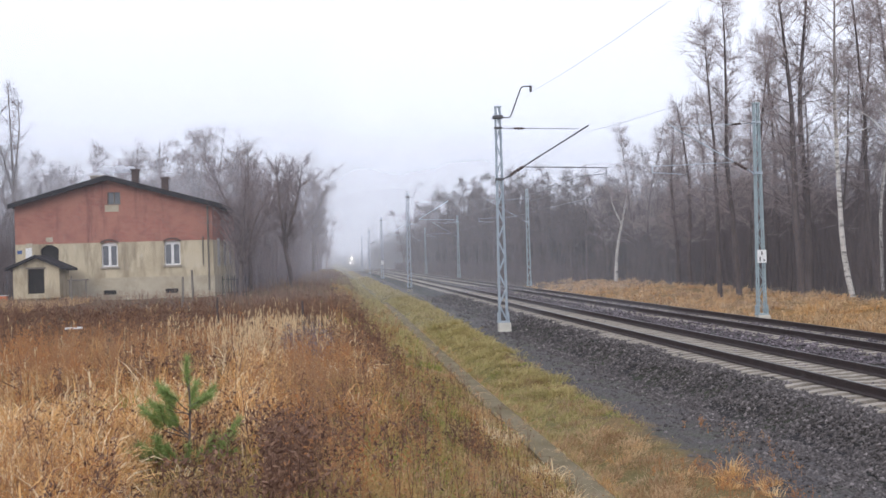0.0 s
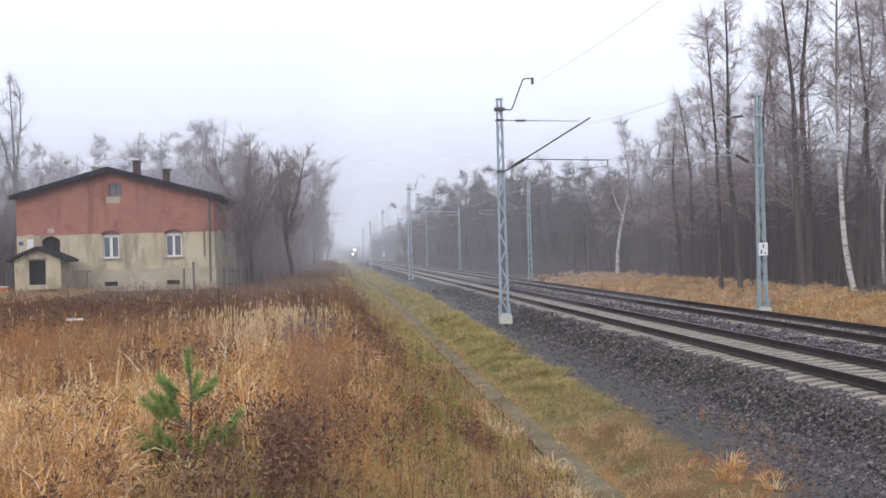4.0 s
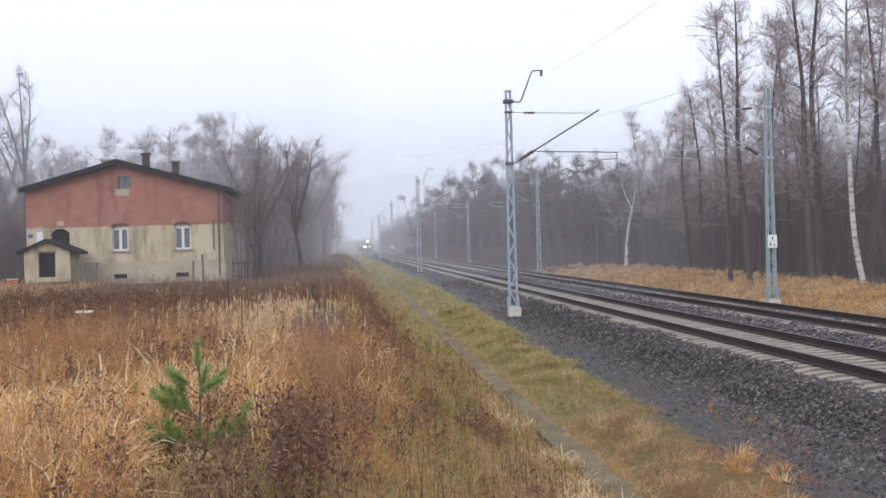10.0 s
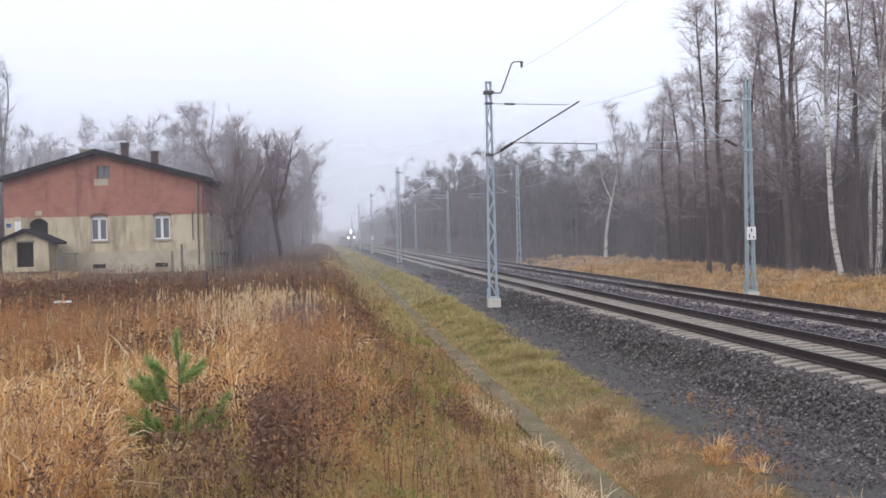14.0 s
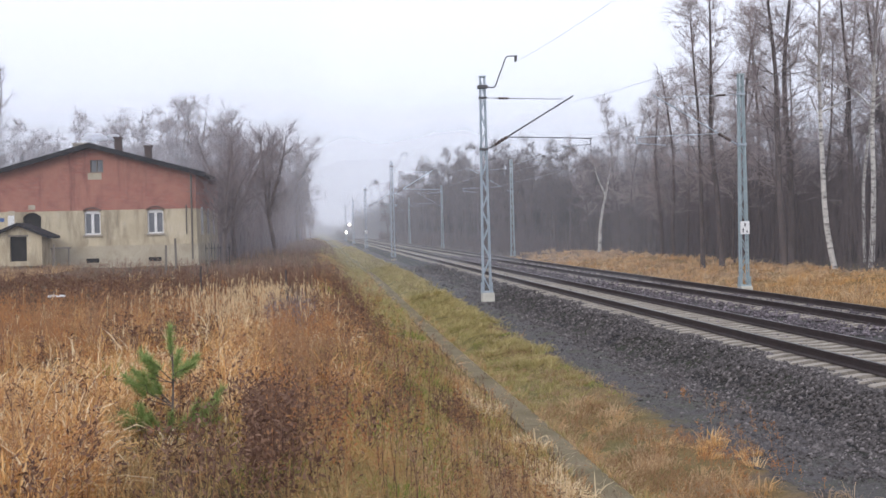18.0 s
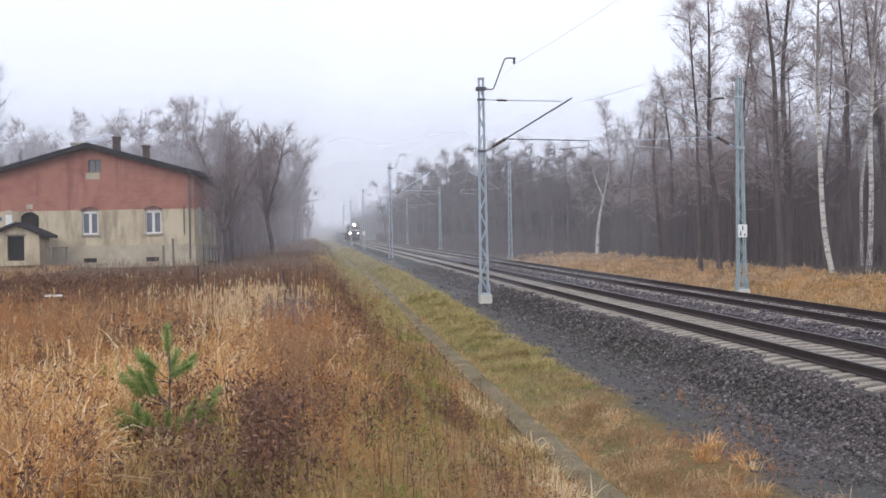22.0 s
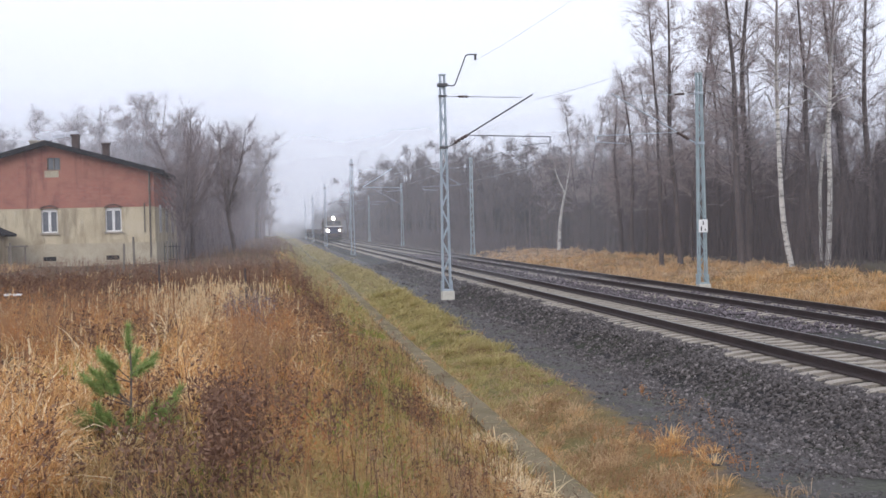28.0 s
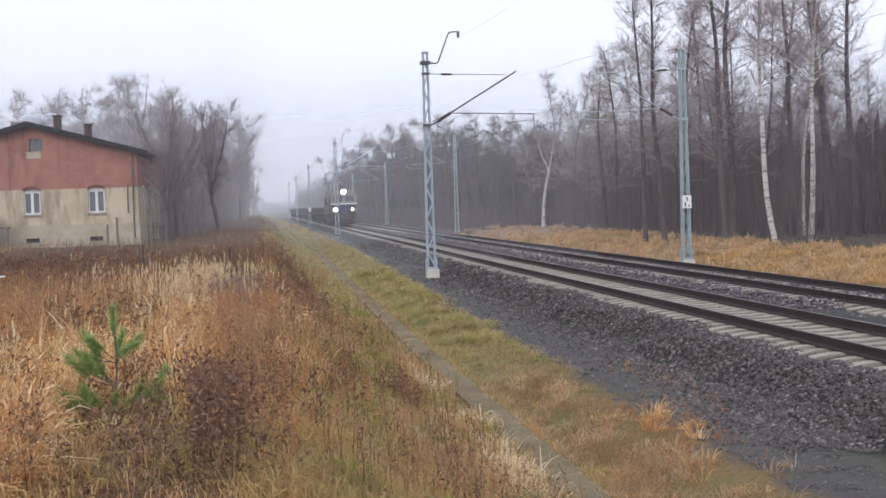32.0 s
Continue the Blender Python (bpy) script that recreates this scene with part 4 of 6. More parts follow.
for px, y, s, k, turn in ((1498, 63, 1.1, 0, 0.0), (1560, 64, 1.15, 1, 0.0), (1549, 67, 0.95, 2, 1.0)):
    tree("birch_tree", BIRCHES[k], "white-barked bare birch at the edge of the wood", "tree", "birches", column_x(px, y), y, turn, s)
tree("small_birch", FORKED, "slim forked white birch standing before the dark wood", "tree", "birches", column_x(1078, 114), 114, 0.0, 1.0)
for i in range(58):
    y = 62 + 118 * rng.uniform() ** 1.2
    x = 24.5 + 26 * rng.uniform() ** 1.3
    if x > 0.47 * y + 3 or x < 0.235 * y or (x > 0.3 * y and i % 3):
        continue
    m = (ALDERS, POLES, POLES)[rng.randint(3)]
    low = 0.75 if (x / y < 0.29 and y > 85) else 1.0
    tree("alder_tree" if m is ALDERS else "slender_tree", m[rng.randint(len(m))], "tall bare alder with dark trunk and fine twigs" if m is ALDERS else "slender bare tree with a thin dark trunk", "tree", "trees of the wood", x, y, rng.uniform(0, 6.28), rng.uniform(0.7, 1.05) * low)

# a bird's nest in one crown
g = Twigs()
d = rng.normal(size=(500, 3))
d /= np.linalg.norm(d, axis=1)[:, None]
e = rng.normal(size=(500, 3))
c = d * (0.42, 0.42, 0.33) * rng.uniform(0.5, 1, (500, 1))
g.flat(c, c + 0.28 * e / np.linalg.norm(e, axis=1)[:, None], np.full(500, 0.02), rng)
nest = new("bird_nest", g.mesh("bird_nest"))
nest.data.materials.append(M_BARK)
nest.location = (27.6, 66, 7.3)
tagged(nest, "dark ball of twigs lodged among birch branches", "nest")

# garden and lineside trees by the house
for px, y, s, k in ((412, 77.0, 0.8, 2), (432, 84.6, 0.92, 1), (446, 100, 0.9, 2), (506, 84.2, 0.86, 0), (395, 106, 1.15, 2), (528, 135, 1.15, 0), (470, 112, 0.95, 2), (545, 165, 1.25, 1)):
    tree("garden_tree", FRUITS[k], "bare many-branched tree with dark twigs beside the house", "tree", "trees by the house", column_x(px, y), y, rng.uniform(0, 6.28), s)
tree("tall_bare_tree", OPENS[0], "tall bare tree with upright limbs behind the house", "tree", "trees by the house", column_x(14, 96), 96, 0.6, 1.12)
tree("tall_bare_tree", OPENS[1], "tall bare tree with upright limbs behind the house", "tree", "trees by the house", column_x(-20, 99), 99, 2.0, 1.0)
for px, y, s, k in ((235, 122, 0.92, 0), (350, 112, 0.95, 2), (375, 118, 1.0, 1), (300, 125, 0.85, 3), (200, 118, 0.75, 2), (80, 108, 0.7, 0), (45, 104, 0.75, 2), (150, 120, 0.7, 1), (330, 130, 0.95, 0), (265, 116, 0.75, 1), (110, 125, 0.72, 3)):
    tree("bare_tree", FARS[k], "bare twiggy tree rising behind the house roof", "tree", "trees by the house", column_x(px, y), y, rng.uniform(0, 6.28), s)


def joined_trees(name, places, kinds, label, mat=None):
    """Many far trees in one mesh."""
    vs, qs, ts, n = [], [], [], 0
    cache = {}
    for x, y, s, turn in places:
        k = rng.randint(len(kinds))
        for which in (0, 1):
            key = (k, which)
            if key not in cache:
                me = kinds[k][which]
                co = np.empty(len(me.vertices) * 3, np.float32)
                me.vertices.foreach_get("co", co)
                li = np.empty(len(me.loops), np.int32)
                me.loops.foreach_get("vertex_index", li)
                ls = np.empty(len(me.polygons), np.int32)
                lt = np.empty(len(me.polygons), np.int32)
                me.polygons.foreach_get("loop_start", ls)
                me.polygons.foreach_get("loop_total", lt)
                q = li[(ls[lt == 4][:, None] + np.arange(4))] if (lt == 4).any() else np.zeros((0, 4), int)
                t = li[(ls[lt == 3][:, None] + np.arange(3))] if (lt == 3).any() else np.zeros((0, 3), int)
                cache[key] = co.reshape(-1, 3), q, t
            co, q, t = cache[key]
            c, d = math.cos(turn), math.sin(turn)
            v = co @ np.array([[c, d, 0], [-d, c, 0], [0, 0, 1]]) * s + (x, y, gz(x, y))
            vs.append(v)
            qs.append(q + n)
            ts.append(t + n)
            n += len(v)
    me = smooth_shade(mesh_np(name, np.concatenate(vs), np.concatenate(qs), np.concatenate(ts)))
    return stuff(name, me, mat or M_TWIG_L, label, "woods")


THIN = [tree_meshes("thin", 70 + k, 13, 0.13, 0.2, 2.6, 22, 4, 5, 0.55, 0.015, 1.0, 0.042, 0, M_BARK_L, M_TWIG_L, far=True) for k in range(5)]
spots = []
for i in range(330):
    y = 122 * (6.5 ** rng.uniform())
    h = 0.74 + 0.4 * float(smooth(145, 205, y)) - 0.15 * float(smooth(380, 450, y))
    edge = 25.0 - 5.8 * float(smooth(112, 150, y))
    spots.append((edge + (7 + 0.05 * y) * rng.uniform() ** 1.3, y, h * rng.uniform(0.8, 1.12), rng.uniform(0, 6.28)))
joined_trees("far_wood_beyond_track", spots, THIN, "misty bare wood along the far side of the line")
spots = []
for i in range(110):
    y = 165 * (4.5 ** rng.uniform())
    spots.append((-1.8 - (8 + 0.05 * y) * rng.uniform() ** 1.3, y, rng.uniform(0.75, 1.05), rng.uniform(0, 6.28)))
for i in range(180):
    y = rng.uniform(106, 180)
    spots.append((-7 - 55 * rng.uniform(), y, (0.66 + 0.0022 * y) * rng.uniform(0.75, 1.05), rng.uniform(0, 6.28)))
joined_trees("far_wood_behind_house", spots, THIN, "misty bare trees behind the house and along the line", M_TWIG_G)
spots = [(rng.uniform(-3, 24), rng.uniform(1000, 1400), rng.uniform(0.7, 1.1), 0) for i in range(16)]
joined_trees("far_wood_at_bend", spots, THIN, "faint misty trees where the line vanishes")


def thicket(name, n, xr, yr, h, label, r=0.03, tw=3, mat=None):
    """Dense bare stems and brush under the trees."""
    g = Twigs()
    u = rng.uniform(size=n)
    y = yr[0] * (yr[1] / yr[0]) ** u
    x = xr[0] + (xr[1] - xr[0]) * rng.uniform(size=n) ** 1.2
    z = ground_z(x, y)
    p = np.stack([x, y, z - 0.1], -1)
    hh = h * rng.uniform(0.35, 1.0, n)
    q = p + np.stack([rng.normal(size=n) * 0.14 * hh, rng.normal(size=n) * 0.14 * hh, hh], -1)
    wid = r * (1 + y / 90)
    g.flat(p, q, wid * 2, rng)
    for k in range(tw):
        f = rng.uniform(0.25, 0.95, n)[:, None]
        a = p + (q - p) * f
        b = a + np.stack([rng.normal(size=n) * 0.5, rng.normal(size=n) * 0.5, rng.uniform(0.2, 1.1, n)], -1) * (0.15 * hh)[:, None] * 1.6
        g.flat(a, b, wid * 0.9, rng)
    return stuff(name, g.mesh(name), mat or M_TWIG_L, label, "brush")


thicket("undergrowth_of_wood", 15000, (24.5, 60), (60, 420), 8.0, "dark tangled undergrowth and saplings of the wood", 0.008, 8)
thicket("tall_saplings_of_wood", 9000, (26, 50), (80, 330), 11.0, "dense thin saplings inside the wood", 0.009, 10)
thicket("undergrowth_by_house", 1500, (-9, -4.6), (95, 300), 4.0, "bare brush along the line beside the house", 0.01, 8, M_TWIG_G)
thicket("low_brush_of_wood", 5000, (17.6, 27), (120, 420), 2.6, "low dark brush between the far track and the wood", 0.01, 8)
thicket("brush_beside_house", 1100, (-6.2, -2.2), (81, 150), 6.5, "tangle of bare shrubs between the house and the line", 0.006, 12, M_TWIG_G)
thicket("hedge_by_house", 700, (-24, -18.3), (80, 96), 7.5, "dark tangle of bare shrubs at the house's far corner", 0.008, 12)
thicket("undergrowth_behind_house", 1600, (-60, -8), (96, 130), 7.5, "bare brush behind the house", 0.01, 9)


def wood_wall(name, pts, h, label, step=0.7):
    """Flat ragged dark sheets that stand in for the dense shaded depth far inside the wood."""
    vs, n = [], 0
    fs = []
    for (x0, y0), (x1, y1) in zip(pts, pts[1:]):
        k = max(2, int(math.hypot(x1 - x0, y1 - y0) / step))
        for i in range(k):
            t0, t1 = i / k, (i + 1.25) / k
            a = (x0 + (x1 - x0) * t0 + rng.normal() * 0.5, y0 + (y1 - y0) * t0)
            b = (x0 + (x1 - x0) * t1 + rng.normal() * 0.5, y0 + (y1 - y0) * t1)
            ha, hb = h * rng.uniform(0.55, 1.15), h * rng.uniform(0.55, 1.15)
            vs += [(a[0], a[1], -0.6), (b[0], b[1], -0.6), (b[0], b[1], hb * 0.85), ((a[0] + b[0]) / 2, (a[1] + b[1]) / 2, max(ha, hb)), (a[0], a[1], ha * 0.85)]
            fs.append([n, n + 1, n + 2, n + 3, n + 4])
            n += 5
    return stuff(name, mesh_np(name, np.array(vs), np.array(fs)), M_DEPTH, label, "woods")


# Dark colour gives the sheets the shade of the wood's depth.
M_DEPTH = worn("wood_depth_shade", (0.05, 0.039, 0.04), (0.11, 0.086, 0.088), 0.7, 5.0, 0.95, 0, 0.5, 0.2, (1, 1, 0.5))
wood_wall("deep_wood_beyond_track", [(40, 40), (44, 90), (46, 130), (48, 180), (50, 260), (60, 400), (75, 700), (60, 1200)], 7.0, "dark ragged sheet for the shaded depth of the wood")
wood_wall("middle_wood_beyond_track", [(33, 55), (35, 110), (36, 160), (37, 230), (40, 330), (50, 600), (40, 1000)], 6.0, "dark ragged sheet for the shade inside the wood")
wood_wall("front_wood_beyond_track", [(28, 108), (24.5, 135), (23, 160), (22.5, 240)], 6.5, "low dark sheet for the shade behind the wood edge")
wood_wall("tall_wood_beyond_track", [(26, 180), (23.5, 235), (23, 330), (23, 430), (27, 700), (26, 1000)], 10.5, "tall dark sheet for the shaded wood farther along the line")
wood_wall("deep_wood_behind_house", [(-75, 130), (-40, 138), (-13, 150), (-14, 240), (-20, 420), (-30, 800), (-10, 1300)], 10.0, "dark sheet for the shaded brush behind the house")
wood_wall("deep_wood_across_line", [(-30, 1420), (40, 1420)], 9.0, "dark sheet for the misty wood at the end of the line")

# ---- field and verge plants ----
PLANT = np.random.RandomState(11)


def scatter(n, y0, y1, x0, x1, wide=0.40, power=1.3):
    """Random spots, denser towards the camera and spread to fit its view; x0, x1 are limits in metres."""
    u = PLANT.uniform(size=n)
    k = 1 - power
    y = (y0 ** k + u * (y1 ** k - y0 ** k)) ** (1 / k)
    lo = np.maximum(x0, -wide * y - 1.0)
    hi = np.minimum(x1, wide * y + 1.0)
    x = lo + (hi - lo) * PLANT.uniform(size=n)
    return x, y


def keep(x, y, p):
    m = PLANT.uniform(size=len(x)) < p
    return x[m], y[m]


def bump2(x, y, cx, cy, rx, ry):
    return np.exp(-((x - cx) / rx) ** 2 - ((y - cy) / ry) ** 2)


def blade_mesh(name, x, y, length, width, lean, curl, lift=0.0):
    """Grass blades: two tapering segments each, bent over."""
    n = len(x)
    L = length * PLANT.uniform(0.55, 1.2, n)
    w = width * PLANT.uniform(0.7, 1.3, n) * (0.7 + y / 40)
    a, b = PLANT.uniform(0, 6.28, n), PLANT.uniform(0, 6.28, n)
    z = ground_z(x, y) - 0.02 + lift
    base = np.stack([x, y, z], -1)
    out = np.stack([np.cos(a), np.sin(a), np.zeros(n)], -1)
    side = np.stack([np.cos(b), np.sin(b), np.zeros(n)], -1)
    le = lean * PLANT.uniform(0.2, 1.6, n)
    mid = base + (out * (le * 0.45)[:, None] + np.array([0, 0, 0.58])) * L[:, None]
    cu = curl * PLANT.uniform(0.3, 1.7, n)
    tip = mid + (out * (le * 0.5 + cu)[:, None] + np.stack([np.zeros(n), np.zeros(n), np.maximum(-0.35, 0.45 - 0.7 * cu)], -1)) * (L * 0.62)[:, None]
    ws = side * w[:, None] * 0.5
    v = np.stack([base - ws, base + ws, mid + ws * 0.75, mid - ws * 0.75, tip], 1).reshape(-1, 3)
    i = np.arange(n)[:, None] * 5
    return mesh_np(name, v, i + np.array([[0, 1, 2, 3]]), i + np.array([[3, 2, 4]]))


def weed_mesh(name, x, y, height, width, sprays, spread=0.22, start=0.4, plume=0.0):
    """Upright dead weeds: a stiff stem with side sprays; plume adds seed heads."""
    n = len(x)
    H = height * PLANT.uniform(0.5, 1.15, n) * (1 - 0.45 * smooth(40, 62, y))
    g = Twigs()
    z = ground_z(x, y) - 0.02
    p = np.stack([x, y, z], -1)
    q = p + np.stack([PLANT.normal(size=n) * 0.07 * H, PLANT.normal(size=n) * 0.07 * H, H], -1)
    w = width * (0.7 + y / 35)
    g.flat(p, q, w * 1.3, PLANT)
    for k in range(sprays):
        f = PLANT.uniform(start, 0.97, n)[:, None]
        a = p + (q - p) * f
        d = np.stack([PLANT.normal(size=n) * spread, PLANT.normal(size=n) * spread, PLANT.uniform(0.05, 0.28, n)], -1) * H[:, None] * 0.75
        g.flat(a, a + d, w * PLANT.uniform(0.8, 1.8, n), PLANT)
    if plume:
        for k in range(3):
            a = p + (q - p) * (0.84 + 0.04 * k)
            d = np.stack([PLANT.normal(size=n) * 0.025, PLANT.normal(size=n) * 0.025, np.full(n, 0.15)], -1) * H[:, None]
            g.flat(a, a + d, w * 1.7 * plume, PLANT)
    faces = [np.concatenate(g.t)]
    return mesh_np(name, np.concatenate(g.v), *faces)


def blob(x, y, s0, y0, ds, k):
    """A patch placed to fit the camera's view, at a bearing s0 = x / y from it and a distance y0, ds wide and k deep
    (as a share of its distance).
    """
    return np.exp(-((x / y - s0) / ds) ** 2 - (np.log(y / y0) / k) ** 2)


def field_parts(x, y):
    """How much of each plant grows at a spot: pale straw, soft rust, leafy umber, reed, low olive."""
    patch, speck = waves(x, y * 0.6, 2.4, 22), waves(x, y * 0.5, 0.8, 23)
    jig = 0.012 * speck
    at = lambda s0, y0, ds, k: blob(x + jig * y, y * (1 + 0.06 * speck), s0, y0, ds, k)
    pale = 1.2 * at(-0.2, 12.2, 0.06, 0.17) + 0.6 * at(-0.2, 9.3, 0.08, 0.1) + 0.8 * at(-0.055, 14.8, 0.024, 0.3) + 0.55 * at(-0.12, 15.5, 0.05, 0.14) + 0.35 * at(-0.06, 22, 0.03, 0.14)
    umber = 1.1 * at(-0.07, 9.6, 0.055, 0.15) + 0.4 * at(-0.03, 12.3, 0.022, 0.15) + 0.2 * at(-0.16, 9.2, 0.04, 0.08) + 1.0 * at(-0.17, 43, 0.11, 0.26) + 0.7 * at(0.022, 36, 0.018, 0.4) + 0.6 * at(-0.02, 55, 0.04, 0.2) + 0.7 * at(-0.115, 19, 0.03, 0.09) + 0.5 * at(-0.015, 27, 0.012, 0.1)
    rust = 1.2 * at(-0.018, 16.8, 0.027, 0.27) + 0.95 * at(-0.19, 20.5, 0.07, 0.2) + 0.8 * at(-0.1, 27, 0.05, 0.16) + 0.5 * at(-0.2, 31, 0.08, 0.2) + 0.35 * at(-0.22, 9.2, 0.07, 0.13)
    reed = 1.3 * at(-0.04, 31, 0.036, 0.2) + 0.5 * at(-0.075, 26, 0.04, 0.2)
    olive = 0.35 * at(-0.17, 10.0, 0.07, 0.12) + 0.5 * at(-0.06, 13.5, 0.02, 0.1) + 0.5 * at(-0.045, 20, 0.02, 0.1) + 0.5 * at(-0.16, 16, 0.03, 0.08)
    rest = np.clip(1 - pale - umber - rust - reed, 0, 1)
    pale = pale + rest * 0.55 * smooth(-0.2, 0.4, -patch)
    umber = umber + rest * 0.6 * smooth(0.2, 0.6, patch) * smooth(0.0, 0.45, speck)
    rust = rust + rest * 0.3 * smooth(-0.3, 0.3, patch + 0.5 * speck)
    reed = reed + 0.05 * rest
    lush = np.clip(umber, 0, 1)
    pale = pale * (1 - 0.85 * blob(x, y, -0.07, 9.3, 0.05, 0.16))
    crest = smooth(-0.065, -0.035, x / y) * (1 - smooth(13, 16, y))
    pale, rust, reed = pale * (1 - 0.8 * lush) * (1 - crest), rust * (1 - 0.6 * lush) * (1 - 0.7 * crest), reed * (1 - 0.7 * lush) * (1 - crest) * (x < 0.3)
    gap = 0.35 + 0.65 * smooth(-0.45, 0.1, speck)
    return [np.clip(v, 0, 1) for v in (pale * gap, rust * gap, umber * (1.35 - 0.6 * gap), reed * gap, olive)]


def arch_mesh(name, x, y, each, length, width, radius, bend, wind=0.25):
    """Tussocks of curling blades: each rises, arches over and droops at its tip."""
    n = len(x)
    m = n * each
    s = np.repeat(PLANT.uniform(0.6, 1.3, n), each)
    cx, cy = np.repeat(x, each), np.repeat(y, each)
    a = PLANT.uniform(0, 6.28, m)
    r = radius * np.sqrt(PLANT.uniform(size=m)) * s
    bx, by = cx + r * np.cos(a), cy + r * np.sin(a)
    tilt = np.repeat(PLANT.uniform(0, 6.28, n), each)
    out = np.stack([np.cos(a) + wind + 0.5 * np.cos(tilt), np.sin(a) + 0.5 * np.sin(tilt), np.zeros(m)], -1)
    out /= np.linalg.norm(out, axis=1)[:, None]
    L = length * s * PLANT.uniform(0.45, 1.25, m)
    w = width * PLANT.uniform(0.5, 1.4, m) * (0.7 + cy / 30)
    b = np.arctan2(out[:, 1], out[:, 0]) + 1.57 + PLANT.normal(size=m) * 0.5
    side = np.stack([np.cos(b), np.sin(b), PLANT.normal(size=m) * 0.3], -1) * (w * 0.5)[:, None]
    th = PLANT.uniform(0.0, 0.45, m)
    k = bend * PLANT.uniform(0.2, 1.35, m)
    p = [np.stack([bx, by, ground_z(bx, by) - 0.02], -1)]
    for share, turn in ((0.42, 0.15), (0.32, 0.75), (0.26, 1.45)):
        g = th + k * turn
        p.append(p[-1] + (out * np.sin(g)[:, None] + np.stack([0 * g, 0 * g, np.cos(g)], -1)) * (L * share)[:, None])
    v = np.stack([p[0] - side, p[0] + side, p[1] + side, p[1] - side, p[2] + side * 0.75, p[2] - side * 0.75, p[3]], 1).reshape(-1, 3)
    i = np.arange(m)[:, None] * 7
    return mesh_np(name, v, np.concatenate([i + np.array([[0, 1, 2, 3]]), i + np.array([[3, 2, 4, 5]])]), i + np.array([[5, 4, 6]]))


def leafy_weed_mesh(name, x, y, height, leaves, size, stem=0.005, spread=0.13, low=0.15, twigs=3):
    """Dead broad-leaved weeds: stiff stem, a few side stalks, and shrivelled leaves along them."""
    n = len(x)
    H = height * PLANT.uniform(0.45, 1.2, n)
    p = np.stack([x, y, ground_z(x, y) - 0.02], -1)
    q = p + np.stack([PLANT.normal(size=n) * 0.09 * H, PLANT.normal(size=n) * 0.09 * H, H], -1)
    g = Twigs()
    w = stem * (0.7 + y / 35)
    g.flat(p, q, w * 1.3, PLANT)
    for k in range(twigs):
        a = p + (q - p) * PLANT.uniform(0.3, 0.9, n)[:, None]
        d = np.stack([PLANT.normal(size=n) * spread, PLANT.normal(size=n) * spread, PLANT.uniform(0.08, 0.25, n)], -1) * H[:, None]
        g.flat(a, a + d, w, PLANT)
    m = n * leaves
    P, Q, HH, Y = np.repeat(p, leaves, 0), np.repeat(q, leaves, 0), np.repeat(H, leaves), np.repeat(y, leaves)
    f = low + (1 - low) * PLANT.uniform(size=m) ** 0.8
    c = P + (Q - P) * f[:, None] + PLANT.normal(size=(m, 3)) * (HH * spread * (0.35 + 0.5 * np.sin(3.0 * f)))[:, None] * (1, 1, 0.6)
    sz = size * PLANT.uniform(0.35, 1.3, m) * (0.75 + Y / 45)
    u = PLANT.normal(size=(m, 3)) + (0, 0, -0.3)
    u *= (sz / np.linalg.norm(u, axis=1))[:, None]
    t = np.cross(u, PLANT.normal(size=(m, 3)))
    t *= (0.42 * sz / (np.linalg.norm(t, axis=1) + 1e-9))[:, None]
    lv = np.stack([c - u * 0.5, c + t * 0.5, c + u * 0.5, c - t * 0.5], 1).reshape(-1, 3)
    lf = np.arange(4 * m).reshape(m, 4) + g.n
    return mesh_np(name, np.concatenate(g.v + [lv]), lf, np.concatenate(g.t))


PINE = (-1.25, 11.7)


def clear_of_pine(x, y, tall):
    """Thins tall plants in front of the sapling."""
    line = np.abs(x / y - PINE[0] / PINE[1]) * PINE[1]
    return 1 - tall * (line < 0.62) * (y < PINE[1] + 0.3) * (y > 7.0)


BANK_EDGE = 0.6


def thinned(x, y):
    """Field weeds thin out over the crest of the bank."""
    return 1 - smooth(-0.1, 1.5, x + 0.4 * waves(x, y, 1.3, 71)) * 0.9


for lo, hi, n, each, wd in ((7.8, 15, 5600, 26, 0.011), (15, 26, 3600, 22, 0.009), (26, 60, 1800, 18, 0.007)):
    x, y = scatter(n, lo, hi, -60, BANK_EDGE, power=1.5)
    x, y = keep(x, y, field_parts(x, y)[0] * clear_of_pine(x, y, 0.96))
    stuff("straw_tussocks", arch_mesh("straw_tussocks", x, y, each, 0.44, wd, 0.08, 1.5), M_STRAW, "arching tussocks of dry straw-yellow grass in the field")
x, y = scatter(5000, 8.2, 40, -14, 0.4, power=1.7)
x, y = keep(x, y, np.clip(1.3 * field_parts(x, y)[0] - 0.08 + 0.12 * (y < 14) * (x / y < -0.12), 0, 1) * clear_of_pine(x, y, 0.9))
stuff("bleached_grass", arch_mesh("bleached_grass", x, y, 9, 0.46, 0.0125, 0.07, 1.8, 0.35), M_BLEACH, "bleached pale grass blades arching over the straw")
x, y = scatter(60000, 7.6, 50, -60, BANK_EDGE, power=1.9)
x, y = keep(x, y, np.clip(0.12 + 0.5 * field_parts(x, y)[0] + 0.25 * field_parts(x, y)[1] - 0.12 * field_parts(x, y)[2], 0, 1))
stuff("straw_grass", blade_mesh("straw_grass", x, y, 0.24, 0.0045, 0.9, 0.8), M_STRAW, "dry straw-yellow grass covering the field")
x, y = scatter(4200, 7.8, 40, -40, 1.0, power=1.8)
x, y = keep(x, y, np.clip(0.05 + field_parts(x, y)[4], 0, 1))
